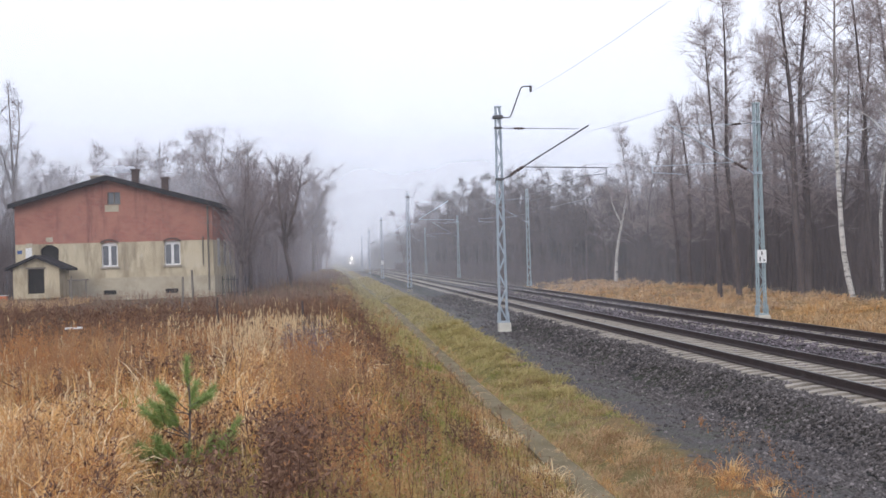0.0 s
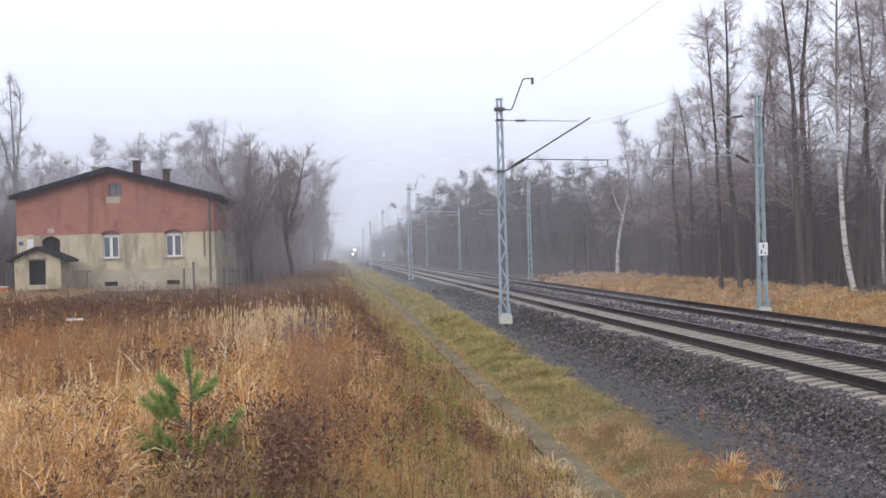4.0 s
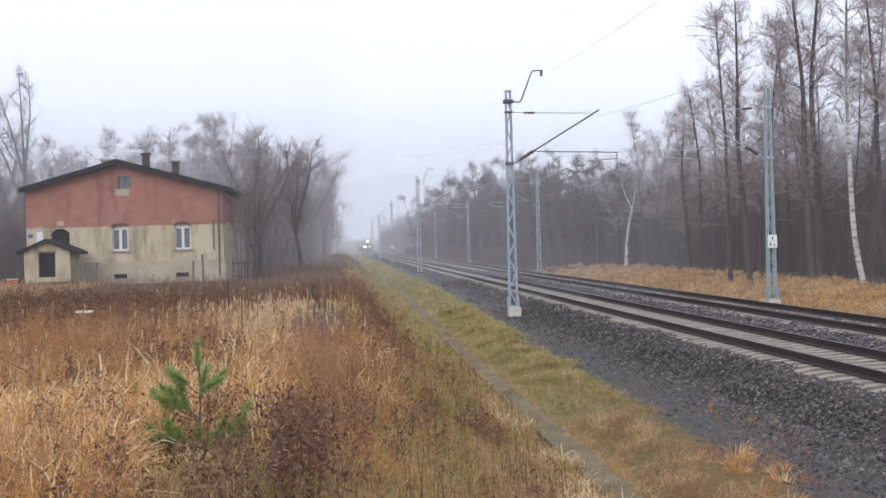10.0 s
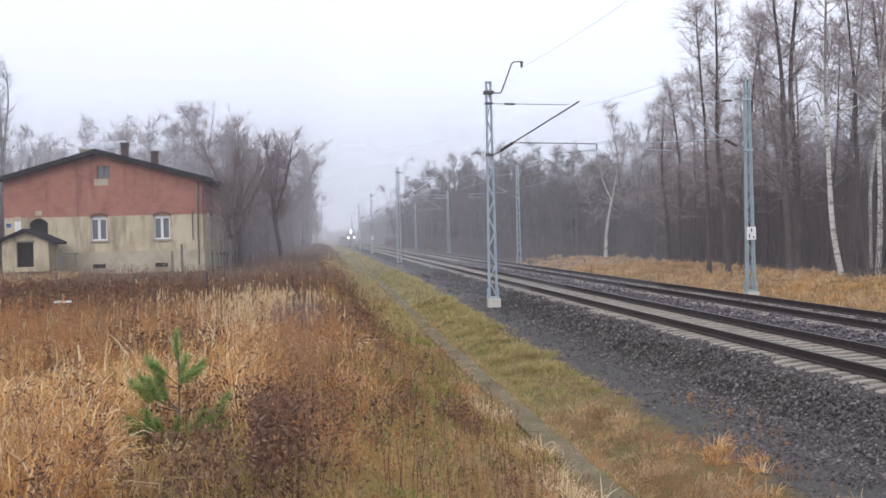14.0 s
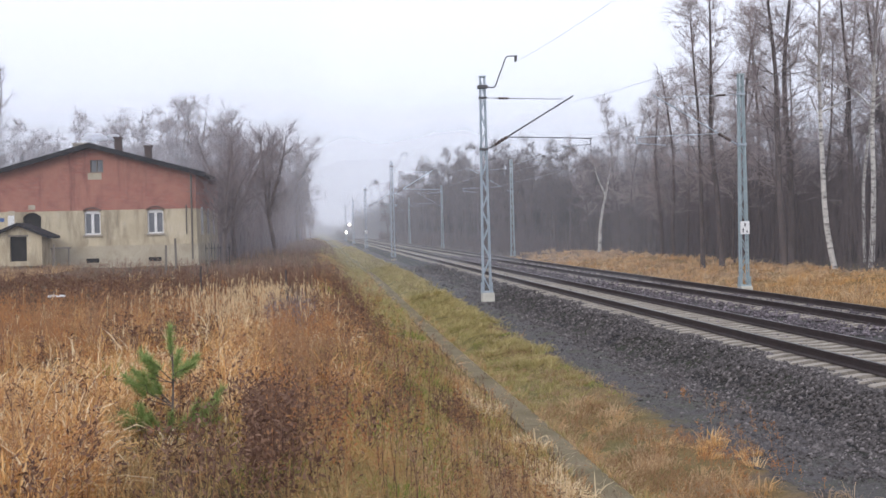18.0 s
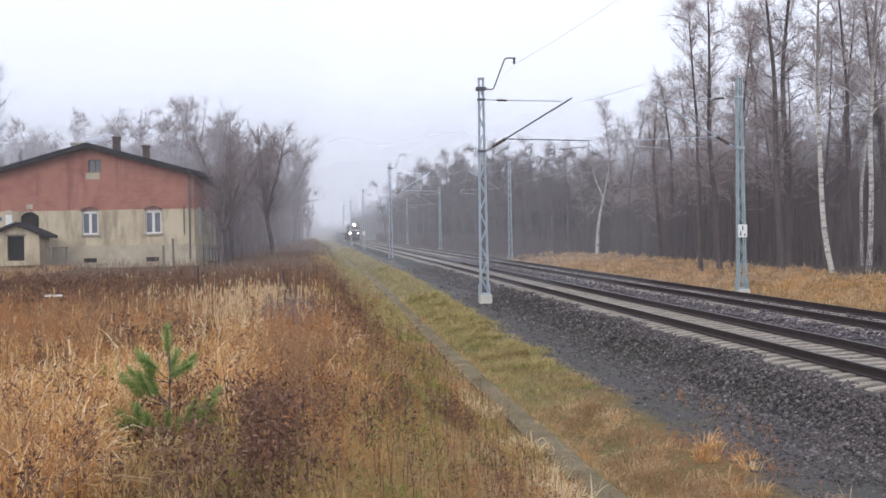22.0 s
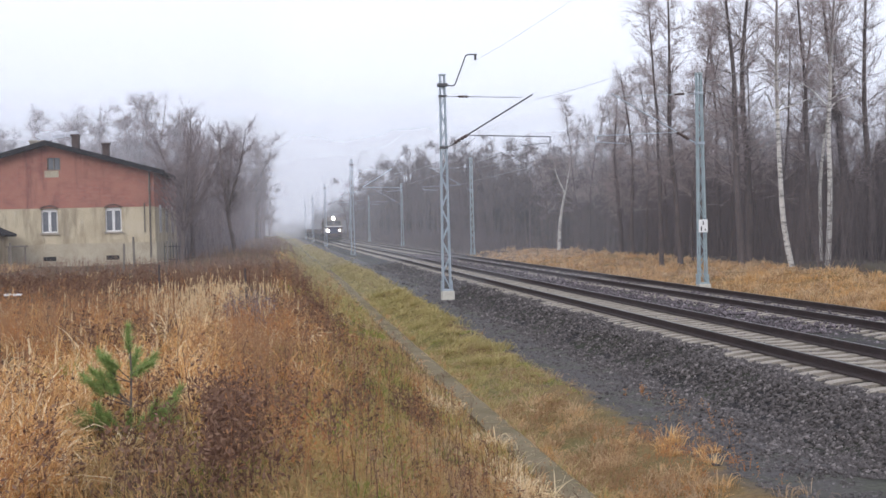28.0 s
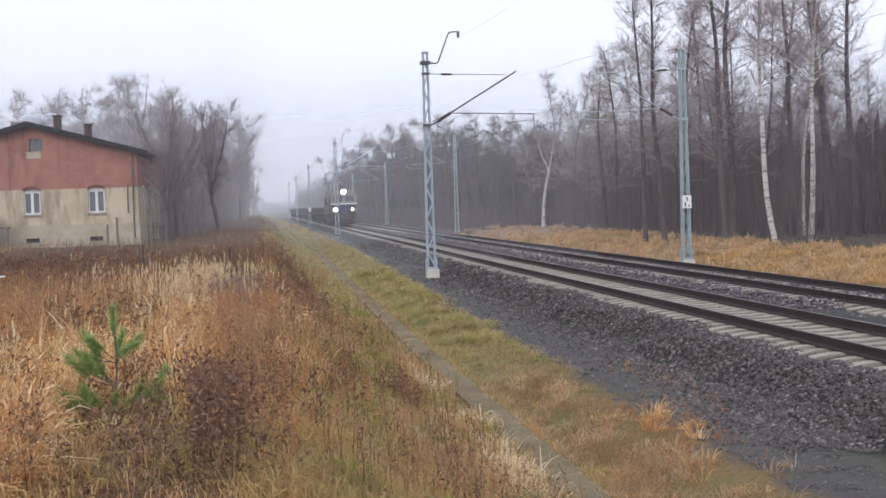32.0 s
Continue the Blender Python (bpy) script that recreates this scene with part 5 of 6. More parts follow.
stuff("olive_tussocks", arch_mesh("olive_tussocks", x, y, 26, 0.3, 0.0075, 0.12, 1.5), M_OLIVE, "low olive and ochre grass tussocks between the weeds")
x, y = scatter(30000, 8.2, 80, -60, 1.9, power=1.7)
x, y = keep(x, y, field_parts(x, y)[1] * thinned(x, y) * clear_of_pine(x, y, 0.9))
stuff("rust_weeds", weed_mesh("rust_weeds", x, y, 0.62, 0.0036, 11, 0.1, 0.3), M_RUST, "rust-brown dead weeds standing in the field", "weeds")
x, y = scatter(7000, 8.2, 45, -30, 1.9, power=1.6)
x, y = keep(x, y, np.clip(0.75 * field_parts(x, y)[1] + 0.04, 0, 1) * thinned(x, y) * clear_of_pine(x, y, 0.9))
stuff("leafy_rust_weeds", leafy_weed_mesh("leafy_rust_weeds", x, y, 0.66, 34, 0.034), M_RUST, "rust-orange withered plants with curled leaves", "weeds")
x, y = scatter(17000, 7.9, 62, -60, 1.9, power=1.6)
x, y = keep(x, y, field_parts(x, y)[2] * thinned(x, y) * clear_of_pine(x, y, 0.9))
stuff("umber_weeds", leafy_weed_mesh("umber_weeds", x, y, 0.5, 28, 0.05, 0.007, low=0.05, twigs=5), M_UMBER, "dark purple-brown withered weeds with shrivelled leaves", "weeds")
x, y = scatter(700, 8.0, 34, -30, 1.6, power=1.4)
x, y = keep(x, y, np.clip(0.15 + 0.5 * field_parts(x, y)[2] + 0.5 * field_parts(x, y)[1], 0, 1) * thinned(x, y) * clear_of_pine(x, y, 0.6))
stuff("dark_stalks", leafy_weed_mesh("dark_stalks", x, y, 0.8, 12, 0.028, 0.008, 0.07, 0.6, 5), M_UMBER, "tall dark dead flower stalks with withered heads", "weeds")
x, y = scatter(9000, 36, 76, -30, 0.8, power=0.6)
x, y = keep(x, y, np.clip(0.35 + 0.6 * waves(x, y, 6, 37), 0, 1) * (1 - 0.8 * bump2(x, y, -1.75, 34, 1.2, 9)))
stuff("far_umber_weeds", weed_mesh("far_umber_weeds", x, y, 0.8, 0.006, 6, 0.15, 0.2), M_UMBER, "dark withered weeds before the house", "weeds")
x, y = scatter(24000, 9, 70, -60, 0.5, power=1.6)
x, y = keep(x, y, field_parts(x, y)[3] * clear_of_pine(x, y, 1.0))
stuff("pale_reeds", weed_mesh("pale_reeds", x, y, 0.68, 0.0055, 3, 0.1, 0.5, 1.3), M_REED, "pale reed grass with bleached seed heads", "reeds")
x, y = scatter(14000, 7.5, 40, -40, 1.0, power=1.9)
stuff("field_thatch", blade_mesh("field_thatch", x, y, 0.16, 0.005, 1.1, 0.9), M_RUST, "short dull grass between the weeds")

# bank and verge


def bank_parts(x, y):
    """Tan dead grass, green moss and dark weeds on the bank down to the trough."""
    w, v, u = waves(x, y * 0.7, 1.7, 31), waves(x, y * 0.6, 2.6, 41), waves(x, y * 0.6, 0.7, 42)
    tan = np.clip(smooth(-0.1, 0.5, v + 0.4 * u) + blob(x, y, 0.12, 14, 0.05, 0.2), 0, 1)
    green = np.clip(smooth(0.15, 0.6, w + 0.35 * u) * (1 - 0.5 * tan) + 1.0 * blob(x, y, 0.04, 13.0, 0.035, 0.2) + 0.8 * blob(x, y, 0.07, 26, 0.015, 0.3), 0, 1)
    weedy = np.clip(smooth(0.2, 0.7, -w + 0.4 * u) * 0.6 + (1 - smooth(0.2, 1.9, x)) * 0.8 * smooth(12, 16, y) + 0.9 * blob(x, y, 0.098, 17.0, 0.012, 0.08) + 0.7 * blob(x, y, 0.055, 21, 0.02, 0.2), 0, 1)
    return tan, green, weedy


x, y = scatter(2200, 7.8, 90, -0.1, 3.05, power=1.75)
x, y = keep(x, y, np.clip(0.55 - 0.3 * bank_parts(x, y)[0], 0, 1))
stuff("bank_tussocks", arch_mesh("bank_tussocks", x, y, 22, 0.26, 0.0065, 0.1, 1.6), M_OLIVE, "ochre and olive grass tussocks on the bank")
x, y = scatter(46000, 8, 110, -0.3, 3.15, power=1.85)
x, y = keep(x, y, np.clip(0.75 - 0.45 * bank_parts(x, y)[0], 0, 1))
stuff("bank_grass", blade_mesh("bank_grass", x, y, 0.15, 0.006, 1.2, 0.9), M_VERGE, "short olive and yellow grass on the bank")
x, y = scatter(2400, 8, 90, 0.0, 3.15, power=1.75)
x, y = keep(x, y, bank_parts(x, y)[0])
stuff("bank_straw", arch_mesh("bank_straw", x, y, 24, 0.24, 0.007, 0.12, 1.8), M_FOX, "matted tawny dead grass on the bank")
x, y = scatter(52000, 8, 90, -0.6, 3.1, power=1.85)
x, y = keep(x, y, 0.9 * bank_parts(x, y)[1])
stuff("green_tufts", blade_mesh("green_tufts", x, y, 0.15, 0.007, 1.2, 0.8), M_MOSS, "mossy green grass in damp patches of the bank")
x, y = scatter(1900, 8.5, 80, -0.2, 3.1, power=1.7)
x, y = keep(x, y, 0.9 * bank_parts(x, y)[2])
stuff("bank_weeds", leafy_weed_mesh("bank_weeds", x, y, 0.5, 20, 0.03, 0.0055, 0.1, 0.2), M_RUST, "thin brown weeds on the bank", "weeds")
x, y = scatter(1200, 8.5, 70, -0.2, 3.1, power=1.7)
x, y = keep(x, y, 0.75 * bank_parts(x, y)[2])
stuff("dark_bank_weeds", leafy_weed_mesh("dark_bank_weeds", x, y, 0.55, 18, 0.034, 0.007, 0.12, 0.2), M_UMBER, "dark withered weeds on the bank", "weeds")
x, y = scatter(700, 8.5, 40, 0.3, 3.0, power=1.6)
stuff("bank_stalks", leafy_weed_mesh("bank_stalks", x, y, 0.5, 6, 0.02, 0.006, 0.06, 0.7, 4), M_UMBER, "single dark dead stalks leaning on the bank", "weeds")
x, y = scatter(900, 8.5, 60, 0.2, 3.0, power=1.7)
x, y = keep(x, y, np.clip(1.3 * bank_parts(x, y)[1] - 0.2, 0, 1))
stuff("mossy_tussocks", arch_mesh("mossy_tussocks", x, y, 30, 0.26, 0.008, 0.16, 1.5), M_MOSS, "dark green grass tussocks on the damp bank")
x, y = scatter(7000, 42, 190, -3.6, 2.4, power=1.1)
x, y = keep(x, y, (0.5 + 0.5 * waves(x, y, 5, 98)) * (1 - smooth(0.2, 2.4, x + 0.4 * waves(x, y, 4, 99))))
stuff("far_bank_brush", weed_mesh("far_bank_brush", x, y, 0.75, 0.006, 7, 0.16, 0.1), M_BRUSH, "dull brown weeds along the crest of the bank", "weeds")
x, y = scatter(2600, 40, 220, 0.6, 5.3, power=1.2)
m = np.abs(x - 3.32) > 0.3
stuff("far_verge_grass", arch_mesh("far_verge_grass", x[m], y[m], 9, 0.3, 0.0095, 0.3, 1.6), M_VERGE, "yellow-olive grass along both sides of the trough")
# grass lapping over the trough's edges
x, y = scatter(1500, 12, 120, 3.0, 3.7, power=1.7)
m = (np.abs(x - 3.32) > 0.24 + 0.05 * waves(x, y, 1.1, 47)) & (waves(x, y, 2.5, 48) > -0.6)
stuff("trough_fringe", arch_mesh("trough_fringe", x[m], y[m], 18, 0.2, 0.0065, 0.09, 1.7), M_VERGE, "grass fringe lapping over the trough edges")
x, y = scatter(900, 12, 60, 3.0, 3.7, power=1.7)
m = np.abs(x - 3.32) > 0.25
stuff("trough_litter", arch_mesh("trough_litter", x[m], y[m], 16, 0.24, 0.007, 0.1, 1.8), M_FOX, "dead grass lying along the trough")

x, y = scatter(2200, 20, 120, 3.55, 5.3, power=1.6)
x, y = keep(x, y, np.clip(0.35 + 0.7 * waves(x, y, 1.3, 52), 0, 1) * smooth(21, 30, y) * (1 - smooth(4.8, 5.3, x)))
stuff("verge_tussocks", arch_mesh("verge_tussocks", x, y, 22, 0.2, 0.0065, 0.12, 1.6), M_VERGE, "yellow-green grass tussocks beside the trough")
x, y = scatter(420, 22, 110, 3.8, 5.2, power=1.3)
x, y = keep(x, y, smooth(0.1, 0.5, waves(x, y, 1.9, 91)) * smooth(24, 40, y))
stuff("verge_hummocks", arch_mesh("verge_hummocks", x, y, 90, 0.28, 0.008, 0.3, 1.6), M_VERGE, "big yellow-green grass hummocks along the trough")
x, y = scatter(60000, 18, 160, 3.5, 5.6, power=1.6)
x, y = keep(x, y, np.clip(0.6 + 0.6 * waves(x, y, 1.2, 34), 0.05, 1) * (0.05 + 0.6 * smooth(22, 30, y)) * (1 - smooth(4.7, 5.6, x + 0.45 * waves(x, y, 3, 35))))
stuff("verge_grass", blade_mesh("verge_grass", x, y, 0.12, 0.006, 1.2, 0.9), M_VERGE, "yellow-green grass strip beside the gravel")
x, y = scatter(26000, 18, 60, 3.5, 5.2, power=1.8)
x, y = keep(x, y, smooth(0.0, 0.5, waves(x, y, 1.5, 94)) * smooth(22, 28, y))
stuff("verge_moss", blade_mesh("verge_moss", x, y, 0.1, 0.007, 1.2, 0.9), M_MOSS, "mossy green patches in the verge grass")
x, y = scatter(2300, 12, 90, 3.5, 6.0, power=1.9)
x, y = keep(x, y, np.clip(np.clip(waves(x, y, 1.6, 36) * 0.7 + 0.05 + 0.75 * (1 - smooth(21, 29, y)), 0, 1) * (1 - smooth(4.3, 5.1, x + 0.5 * waves(x, y, 2.2, 38))) * (1 - 0.8 * bump2(x, y, 5.0, 17.6, 0.7, 1.8)) + 0.4 * bump2(x, y, 4.6, 33, 0.5, 6), 0, 1))
stuff("verge_straw", arch_mesh("verge_straw", x, y, 26, 0.2, 0.006, 0.14, 1.9), M_TAN, "matted tan dead grass beside the gravel")
x, y = scatter(800, 12, 26, 3.5, 5.4, power=1.7)
x, y = keep(x, y, smooth(-0.1, 0.4, waves(x, y, 1.1, 96)) * (1 - smooth(20, 26, y)) * (1 - smooth(4.5, 5.0, x)))
stuff("verge_fox_grass", arch_mesh("verge_fox_grass", x, y, 26, 0.22, 0.0065, 0.14, 1.8), M_FOX, "orange-tan dead grass clumps on the verge")
x, y = scatter(160, 13, 24, 2.3, 3.1, power=1.6)
x, y = keep(x, y, smooth(0.0, 0.4, waves(x, y, 1.3, 97)))
stuff("bleached_bank_grass", arch_mesh("bleached_bank_grass", x, y, 18, 0.34, 0.009, 0.1, 1.7), M_BLEACH, "bleached grass wisps beside the trough")
x, y = scatter(2600, 12, 40, 3.6, 6.6, power=1.8)
x, y = keep(x, y, np.clip(1.0 * bump2(x, y, 4.9, 17.6, 0.6, 1.5) + 0.8 * bump2(x, y, 3.9, 14.6, 0.5, 1.3) + 0.25 * bump2(x, y, 6.1, 21, 0.4, 2), 0, 1))
stuff("verge_weeds", leafy_weed_mesh("verge_weeds", x, y, 0.22, 22, 0.026, 0.005, 0.2, 0.1), M_RUST, "low red-brown withered weeds on the verge", "weeds")
x, y = scatter(150, 15, 24, 4.9, 5.7, power=1.2)
x, y = keep(x, y, bump2(x, y, 5.15, 17.5, 0.25, 0.6))
stuff("yellow_tufts", arch_mesh("yellow_tufts", x, y, 40, 0.26, 0.007, 0.1, 1.7), M_STRAW, "bright straw-yellow tuft at the edge of the path")
x, y = scatter(1900, 38, 125, 16.9, 24.5, wide=0.5, power=1.5)
x, y = keep(x, y, 0.55 + 0.4 * waves(x, y, 4, 37))
stuff("fox_grass", arch_mesh("fox_grass", x, y, 18, 0.42, 0.011, 0.22, 1.9), M_FOX, "tawny dead grass strip at the edge of the wood")
x, y = scatter(900, 38, 125, 16.9, 24.0, wide=0.5, power=1.5)
x, y = keep(x, y, smooth(0.0, 0.5, waves(x, y, 3.0, 39)))
stuff("wood_edge_straw", arch_mesh("wood_edge_straw", x, y, 24, 0.36, 0.009, 0.25, 1.9), M_TAN, "paler matted grass mounds before the wood")

# single plants that stand out in the field


def clump(s0, y0, r, n):
    a, d = PLANT.uniform(0, 6.28, n), r * np.sqrt(PLANT.uniform(size=n))
    return s0 * y0 + d * np.cos(a), y0 + 1.6 * d * np.sin(a)


for nm, s0, y0, r, k, h, mat, lab in (("grey_seed_bush", -0.018, 23.5, 0.5, 70, 0.62, M_TWIG_G, "grey-purple bush of dry seed heads in the field"), ("dark_red_weed", -0.094, 13.2, 0.16, 26, 0.5, M_UMBER, "dark red-brown withered plant beside the pine"),
                                      ("withered_thistle", -0.186, 12.9, 0.12, 14, 0.55, M_UMBER, "dark withered thistle with curled leaves"), ("withered_thistle", -0.214, 11.2, 0.14, 14, 0.5, M_UMBER, "dark withered thistle with curled leaves"),
                                      ("dark_brush_clump", 0.0245, 33, 0.5, 60, 0.7, M_UMBER, "dark brush clump on the crest of the bank"), ("dark_brush_clump", 0.0985, 17.0, 0.28, 40, 0.42, M_UMBER, "dark brush clump leaning over the trough")):
    x, y = clump(s0, y0, r, k)
    tagged(stuff(nm, leafy_weed_mesh(nm, x, y, h, 26, 0.035, 0.006, 0.14, 0.3, 6), mat, lab, "weeds"), lab, "weeds")
for s0, y0, r, k in ((-0.17, 14.6, 0.25, 12), (-0.155, 15.2, 0.2, 8)):
    x, y = clump(s0, y0, r, k)
    stuff("fresh_green_tuft", arch_mesh("fresh_green_tuft", x, y, 20, 0.34, 0.008, 0.1, 1.4), M_MOSS, "fresh green grass tuft among the straw")

x, y = scatter(9000, 58, 150, -26, 1.2, power=1.2)
x, y = keep(x, y, ((y < 76) | (x > -6)) * (0.55 + 0.4 * waves(x, y, 6, 61)))
stuff("far_weeds", weed_mesh("far_weeds", x, y, 1.0, 0.006, 7, 0.16, 0.1), M_BRUSH, "dull brown brush round the house and the lineside trees", "weeds")
x, y = scatter(700, 60, 76, -24, -12.5, power=1.2)
stuff("garden_grass", arch_mesh("garden_grass", x, y, 10, 0.45, 0.008, 0.2, 1.5), M_FOX, "tawny grass before the outhouse")

# ---- young pine ----


def young_pine(x, y, h):
    r = np.random.RandomState(8)
    p = thing("young_pine", "small bright green pine sapling among dry grass", "pine", at=(x, y, gz(x, y)))
    tr, nd = Twigs(), Twigs()
    stem = bent(r, (0, 0, -0.05), (0.03, 0, 1), h * 0.86, 8, 0.04, 0.05)
    tr.tube(stem, np.linspace(0.014, 0.006, 9), 6)
    # each shoot: how far along the stem it leaves, where its tuft begins and ends (across, up), and its depth
    tufts = ((0.86, 0.0, 0.70, 0.0, 0.93, 0.0), (0.63, -0.15, 0.53, -0.25, 0.72, 0.03), (0.66, -0.1, 0.6, -0.2, 0.66, -0.06), (0.64, -0.19, 0.48, -0.2, 0.66, 0.1), (0.62, 0.07, 0.56, 0.22, 0.66, 0.02), (0.61, 0.03, 0.52, 0.2, 0.61, -0.08), (0.6, 0.02, 0.55, 0.06, 0.7, 0.14),
             (0.42, -0.1, 0.38, -0.35, 0.46, 0.0), (0.4, -0.28, 0.33, -0.39, 0.5, 0.07), (0.43, -0.18, 0.36, -0.22, 0.53, -0.09), (0.42, -0.12, 0.35, -0.18, 0.48, 0.12), (0.4, -0.22, 0.4, -0.31, 0.56, 0.02),
             (0.16, -0.1, 0.05, -0.36, 0.12, 0.0), (0.14, -0.28, 0.0, -0.42, 0.16, 0.1), (0.18, -0.3, 0.06, -0.24, 0.24, -0.08), (0.15, -0.2, 0.02, -0.3, 0.2, 0.15), (0.17, -0.12, 0.0, -0.16, 0.16, -0.12), (0.13, -0.36, 0.06, -0.48, 0.12, -0.04),
             (0.18, 0.08, 0.06, 0.3, 0.18, 0.0), (0.17, 0.24, 0.1, 0.42, 0.37, 0.05), (0.16, 0.32, 0.08, 0.39, 0.27, -0.07), (0.15, 0.18, 0.02, 0.37, 0.08, 0.1), (0.18, 0.16, 0.1, 0.23, 0.26, -0.1), (0.14, 0.06, 0.0, 0.16, 0.12, 0.14), (0.2, -0.02, 0.02, 0.02, 0.18, -0.14))
    shoots = []
    for f, x0, z0, x1, z1, dy in tufts:
        c = stem[0] + (stem[-1] - stem[0]) * f
        a, b = np.array((x0, dy, z0 * 0.93 + h * 0.08)), np.array((x1, dy * 1.3, z1 * 0.93 + h * 0.08))
        tr.tube(np.array([c, a * 0.6 + c * 0.4 - (0, 0, 0.01), a, b]), np.linspace(0.005, 0.002, 4), 5)
        shoots.append((a * 0.75 + c * 0.25, b))
    P, Q = [], []
    for a, b in shoots:
        m = 340
        t = r.uniform(0, 1, m)[:, None]
        base = a + (b - a) * t
        d = (b - a) / (np.linalg.norm(b - a) + 1e-9)
        e = d * 0.75 + r.normal(size=(m, 3)) * 0.55
        e /= np.linalg.norm(e, axis=1)[:, None]
        P.append(base)
        Q.append(base + e * r.uniform(0.06, 0.1, m)[:, None])
    P, Q = np.concatenate(P), np.concatenate(Q)
    nd.flat(P, Q, np.full(len(P), 0.0055), r)
    for nm, g, mt in (("stem", tr, M_BARK_L), ("needles", nd, M_NEEDLE)):
        o = new(nm, g.mesh(nm))
        o.data.materials.append(mt)
        o.parent = p


young_pine(PINE[0], PINE[1], 0.98)

# ---- ballast ----
r3 = np.random.RandomState(3)
OCTA = np.array([[1, 0, 0], [0, 1, 0], [-1, 0, 0], [0, -1, 0], [0, 0, 1], [0, 0, -1]], float)
OCF = np.array([[0, 1, 4], [1, 2, 4], [2, 3, 4], [3, 0, 4], [1, 0, 5], [2, 1, 5], [3, 2, 5], [0, 3, 5]])


def stones(name, x, y, size, label, lift=0.0, grow=110, mat=None):
    n = len(x)
    v = OCTA[None] * r3.uniform(0.5, 1.3, (n, 6, 1)) * (size * (0.35 + 1.1 * r3.uniform(size=n) ** 1.5) * (0.8 + y / grow))[:, None, None] * np.array([1, 1, 0.75])
    a = r3.uniform(0, 6.28, n)
    c, s = np.cos(a)[:, None], np.sin(a)[:, None]
    vx, vy = v[..., 0] * c - v[..., 1] * s, v[..., 0] * s + v[..., 1] * c
    z = ground_z(x, y) + lift
    t = r3.uniform(-0.6, 0.6, (n, 1))
    vv = np.stack([vx + x[:, None], vy + y[:, None], v[..., 2] + t * vx + z[:, None]], -1).reshape(-1, 3)
    f = (np.arange(n)[:, None, None] * 6 + OCF[None]).reshape(-1, 3)
    return stuff(name, mesh_np(name, vv, f), mat or M_STONE, label, "ballast")


def spread(n, y0, y1, x0, x1, power):
    u = r3.uniform(size=n)
    k = 1 - power
    return r3.uniform(x0, x1, n), (y0 ** k + u * (y1 ** k - y0 ** k)) ** (1 / k)


x, y = spread(36000, 15, 100, 6.5, 8.3, 1.9)
x = np.where(r3.uniform(size=len(x)) < 0.07, 6.55 - 0.45 * np.abs(r3.normal(size=len(x))), x + 0.12 * waves(x * 0, y, 2.5, 77) * (x < 6.9))
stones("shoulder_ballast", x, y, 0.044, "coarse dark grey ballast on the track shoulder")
x, y = spread(10000, 18, 110, 8.1, 16.3, 1.5)
stones("track_ballast", x, y, 0.045, "grey ballast between and beside the rails", -0.012, mat=M_STONE_PALE)
x, y = spread(10000, 28, 120, 10.9, 15.6, 1.5)
m = np.abs(np.abs(x - TRACKS[1]) - 0.75) > 0.09
stones("far_track_ballast", x[m], y[m], 0.045, "grey-brown ballast heaped over the sleepers of the far track", 0.05, mat=M_STONE_PALE)
x, y = spread(7000, 13, 60, 5.2, 6.4, 1.7)
stones("path_gravel", x, y, 0.02, "fine grey gravel of the lineside path", mat=M_GRIT)

# ---- cable trough ----
trough = thing("cable_trough", "mossy concrete cable trough running along the ditch", "trough", kind="structure")
bm = bmesh.new()
box(bm, -0.22, 0.22, -0.5, 0.5, -0.2, 0.07, 0.004)
lid_mesh = bpy.data.meshes.new("trough_lid")
bm.to_mesh(lid_mesh)
bm.free()
lid_mesh.materials.append(M_TROUGH)
for k in range(13, 95):
    ob = new("trough_lid", lid_mesh)
    ob.parent = trough
    ob.location = (3.32 + random.uniform(-0.006, 0.006), k, -0.95 + 0.32 * float(smooth(28, 85, k)) + random.uniform(-0.004, 0.004))
    ob.rotation_euler = (0, random.uniform(-0.012, 0.012), 0)
bm = bmesh.new()
box(bm, 3.15, 3.49, -20, 12.4, -1.2, -0.85, 0.01)
part("buried_trough", bm, M_TROUGH, trough)

marker = thing("marker_post", "short rusty iron post beyond the far track", "post", at=(17.3, 54.6, gz(17.3, 54.6)))
part("stake", boxed(-0.04, 0.04, -0.04, 0.04, -0.2, 0.3), M_RAIL, marker)
part("cap", boxed(-0.05, 0.05, -0.05, 0.05, 0.302, 0.33), M_RAIL, marker)
litter = part("white_litter", boxed(-0.2, 0.2, -0.1, 0.1, 0, 0.05, 0.02), M_SIGN)
litter.location = (-6.3, 34, gz(-6.3, 34) + 0.42)
tagged(litter, "scrap of pale litter caught in the weeds", "litter")

# ---- train ----
M_CREAM = worn("grimy_grey_cream_paint", (0.15, 0.135, 0.125), (0.24, 0.22, 0.205), 1.5, 20, 0.5)
M_MAROON = worn("grimy_dark_paint", (0.045, 0.028, 0.03), (0.085, 0.05, 0.052), 1.5, 20, 0.5)
M_BLUE = worn("dark_blue_paint", (0.03, 0.035, 0.075), (0.055, 0.065, 0.12), 2, 20, 0.5)
M_UNDER = worn("sooty_underframe", (0.015, 0.014, 0.014), (0.05, 0.045, 0.042), 2, 20, 0.85)
M_WAGON = worn("grimy_wagon_steel", (0.04, 0.032, 0.03), (0.1, 0.07, 0.06), 1.2, 15, 0.8)
M_CABGLASS = worn("dark_cab_glass", (0.04, 0.042, 0.046), (0.08, 0.082, 0.088), 2, 20, 0.1, 0, 0.02, spec=0.6)
n = Nodes("lit_headlamp")
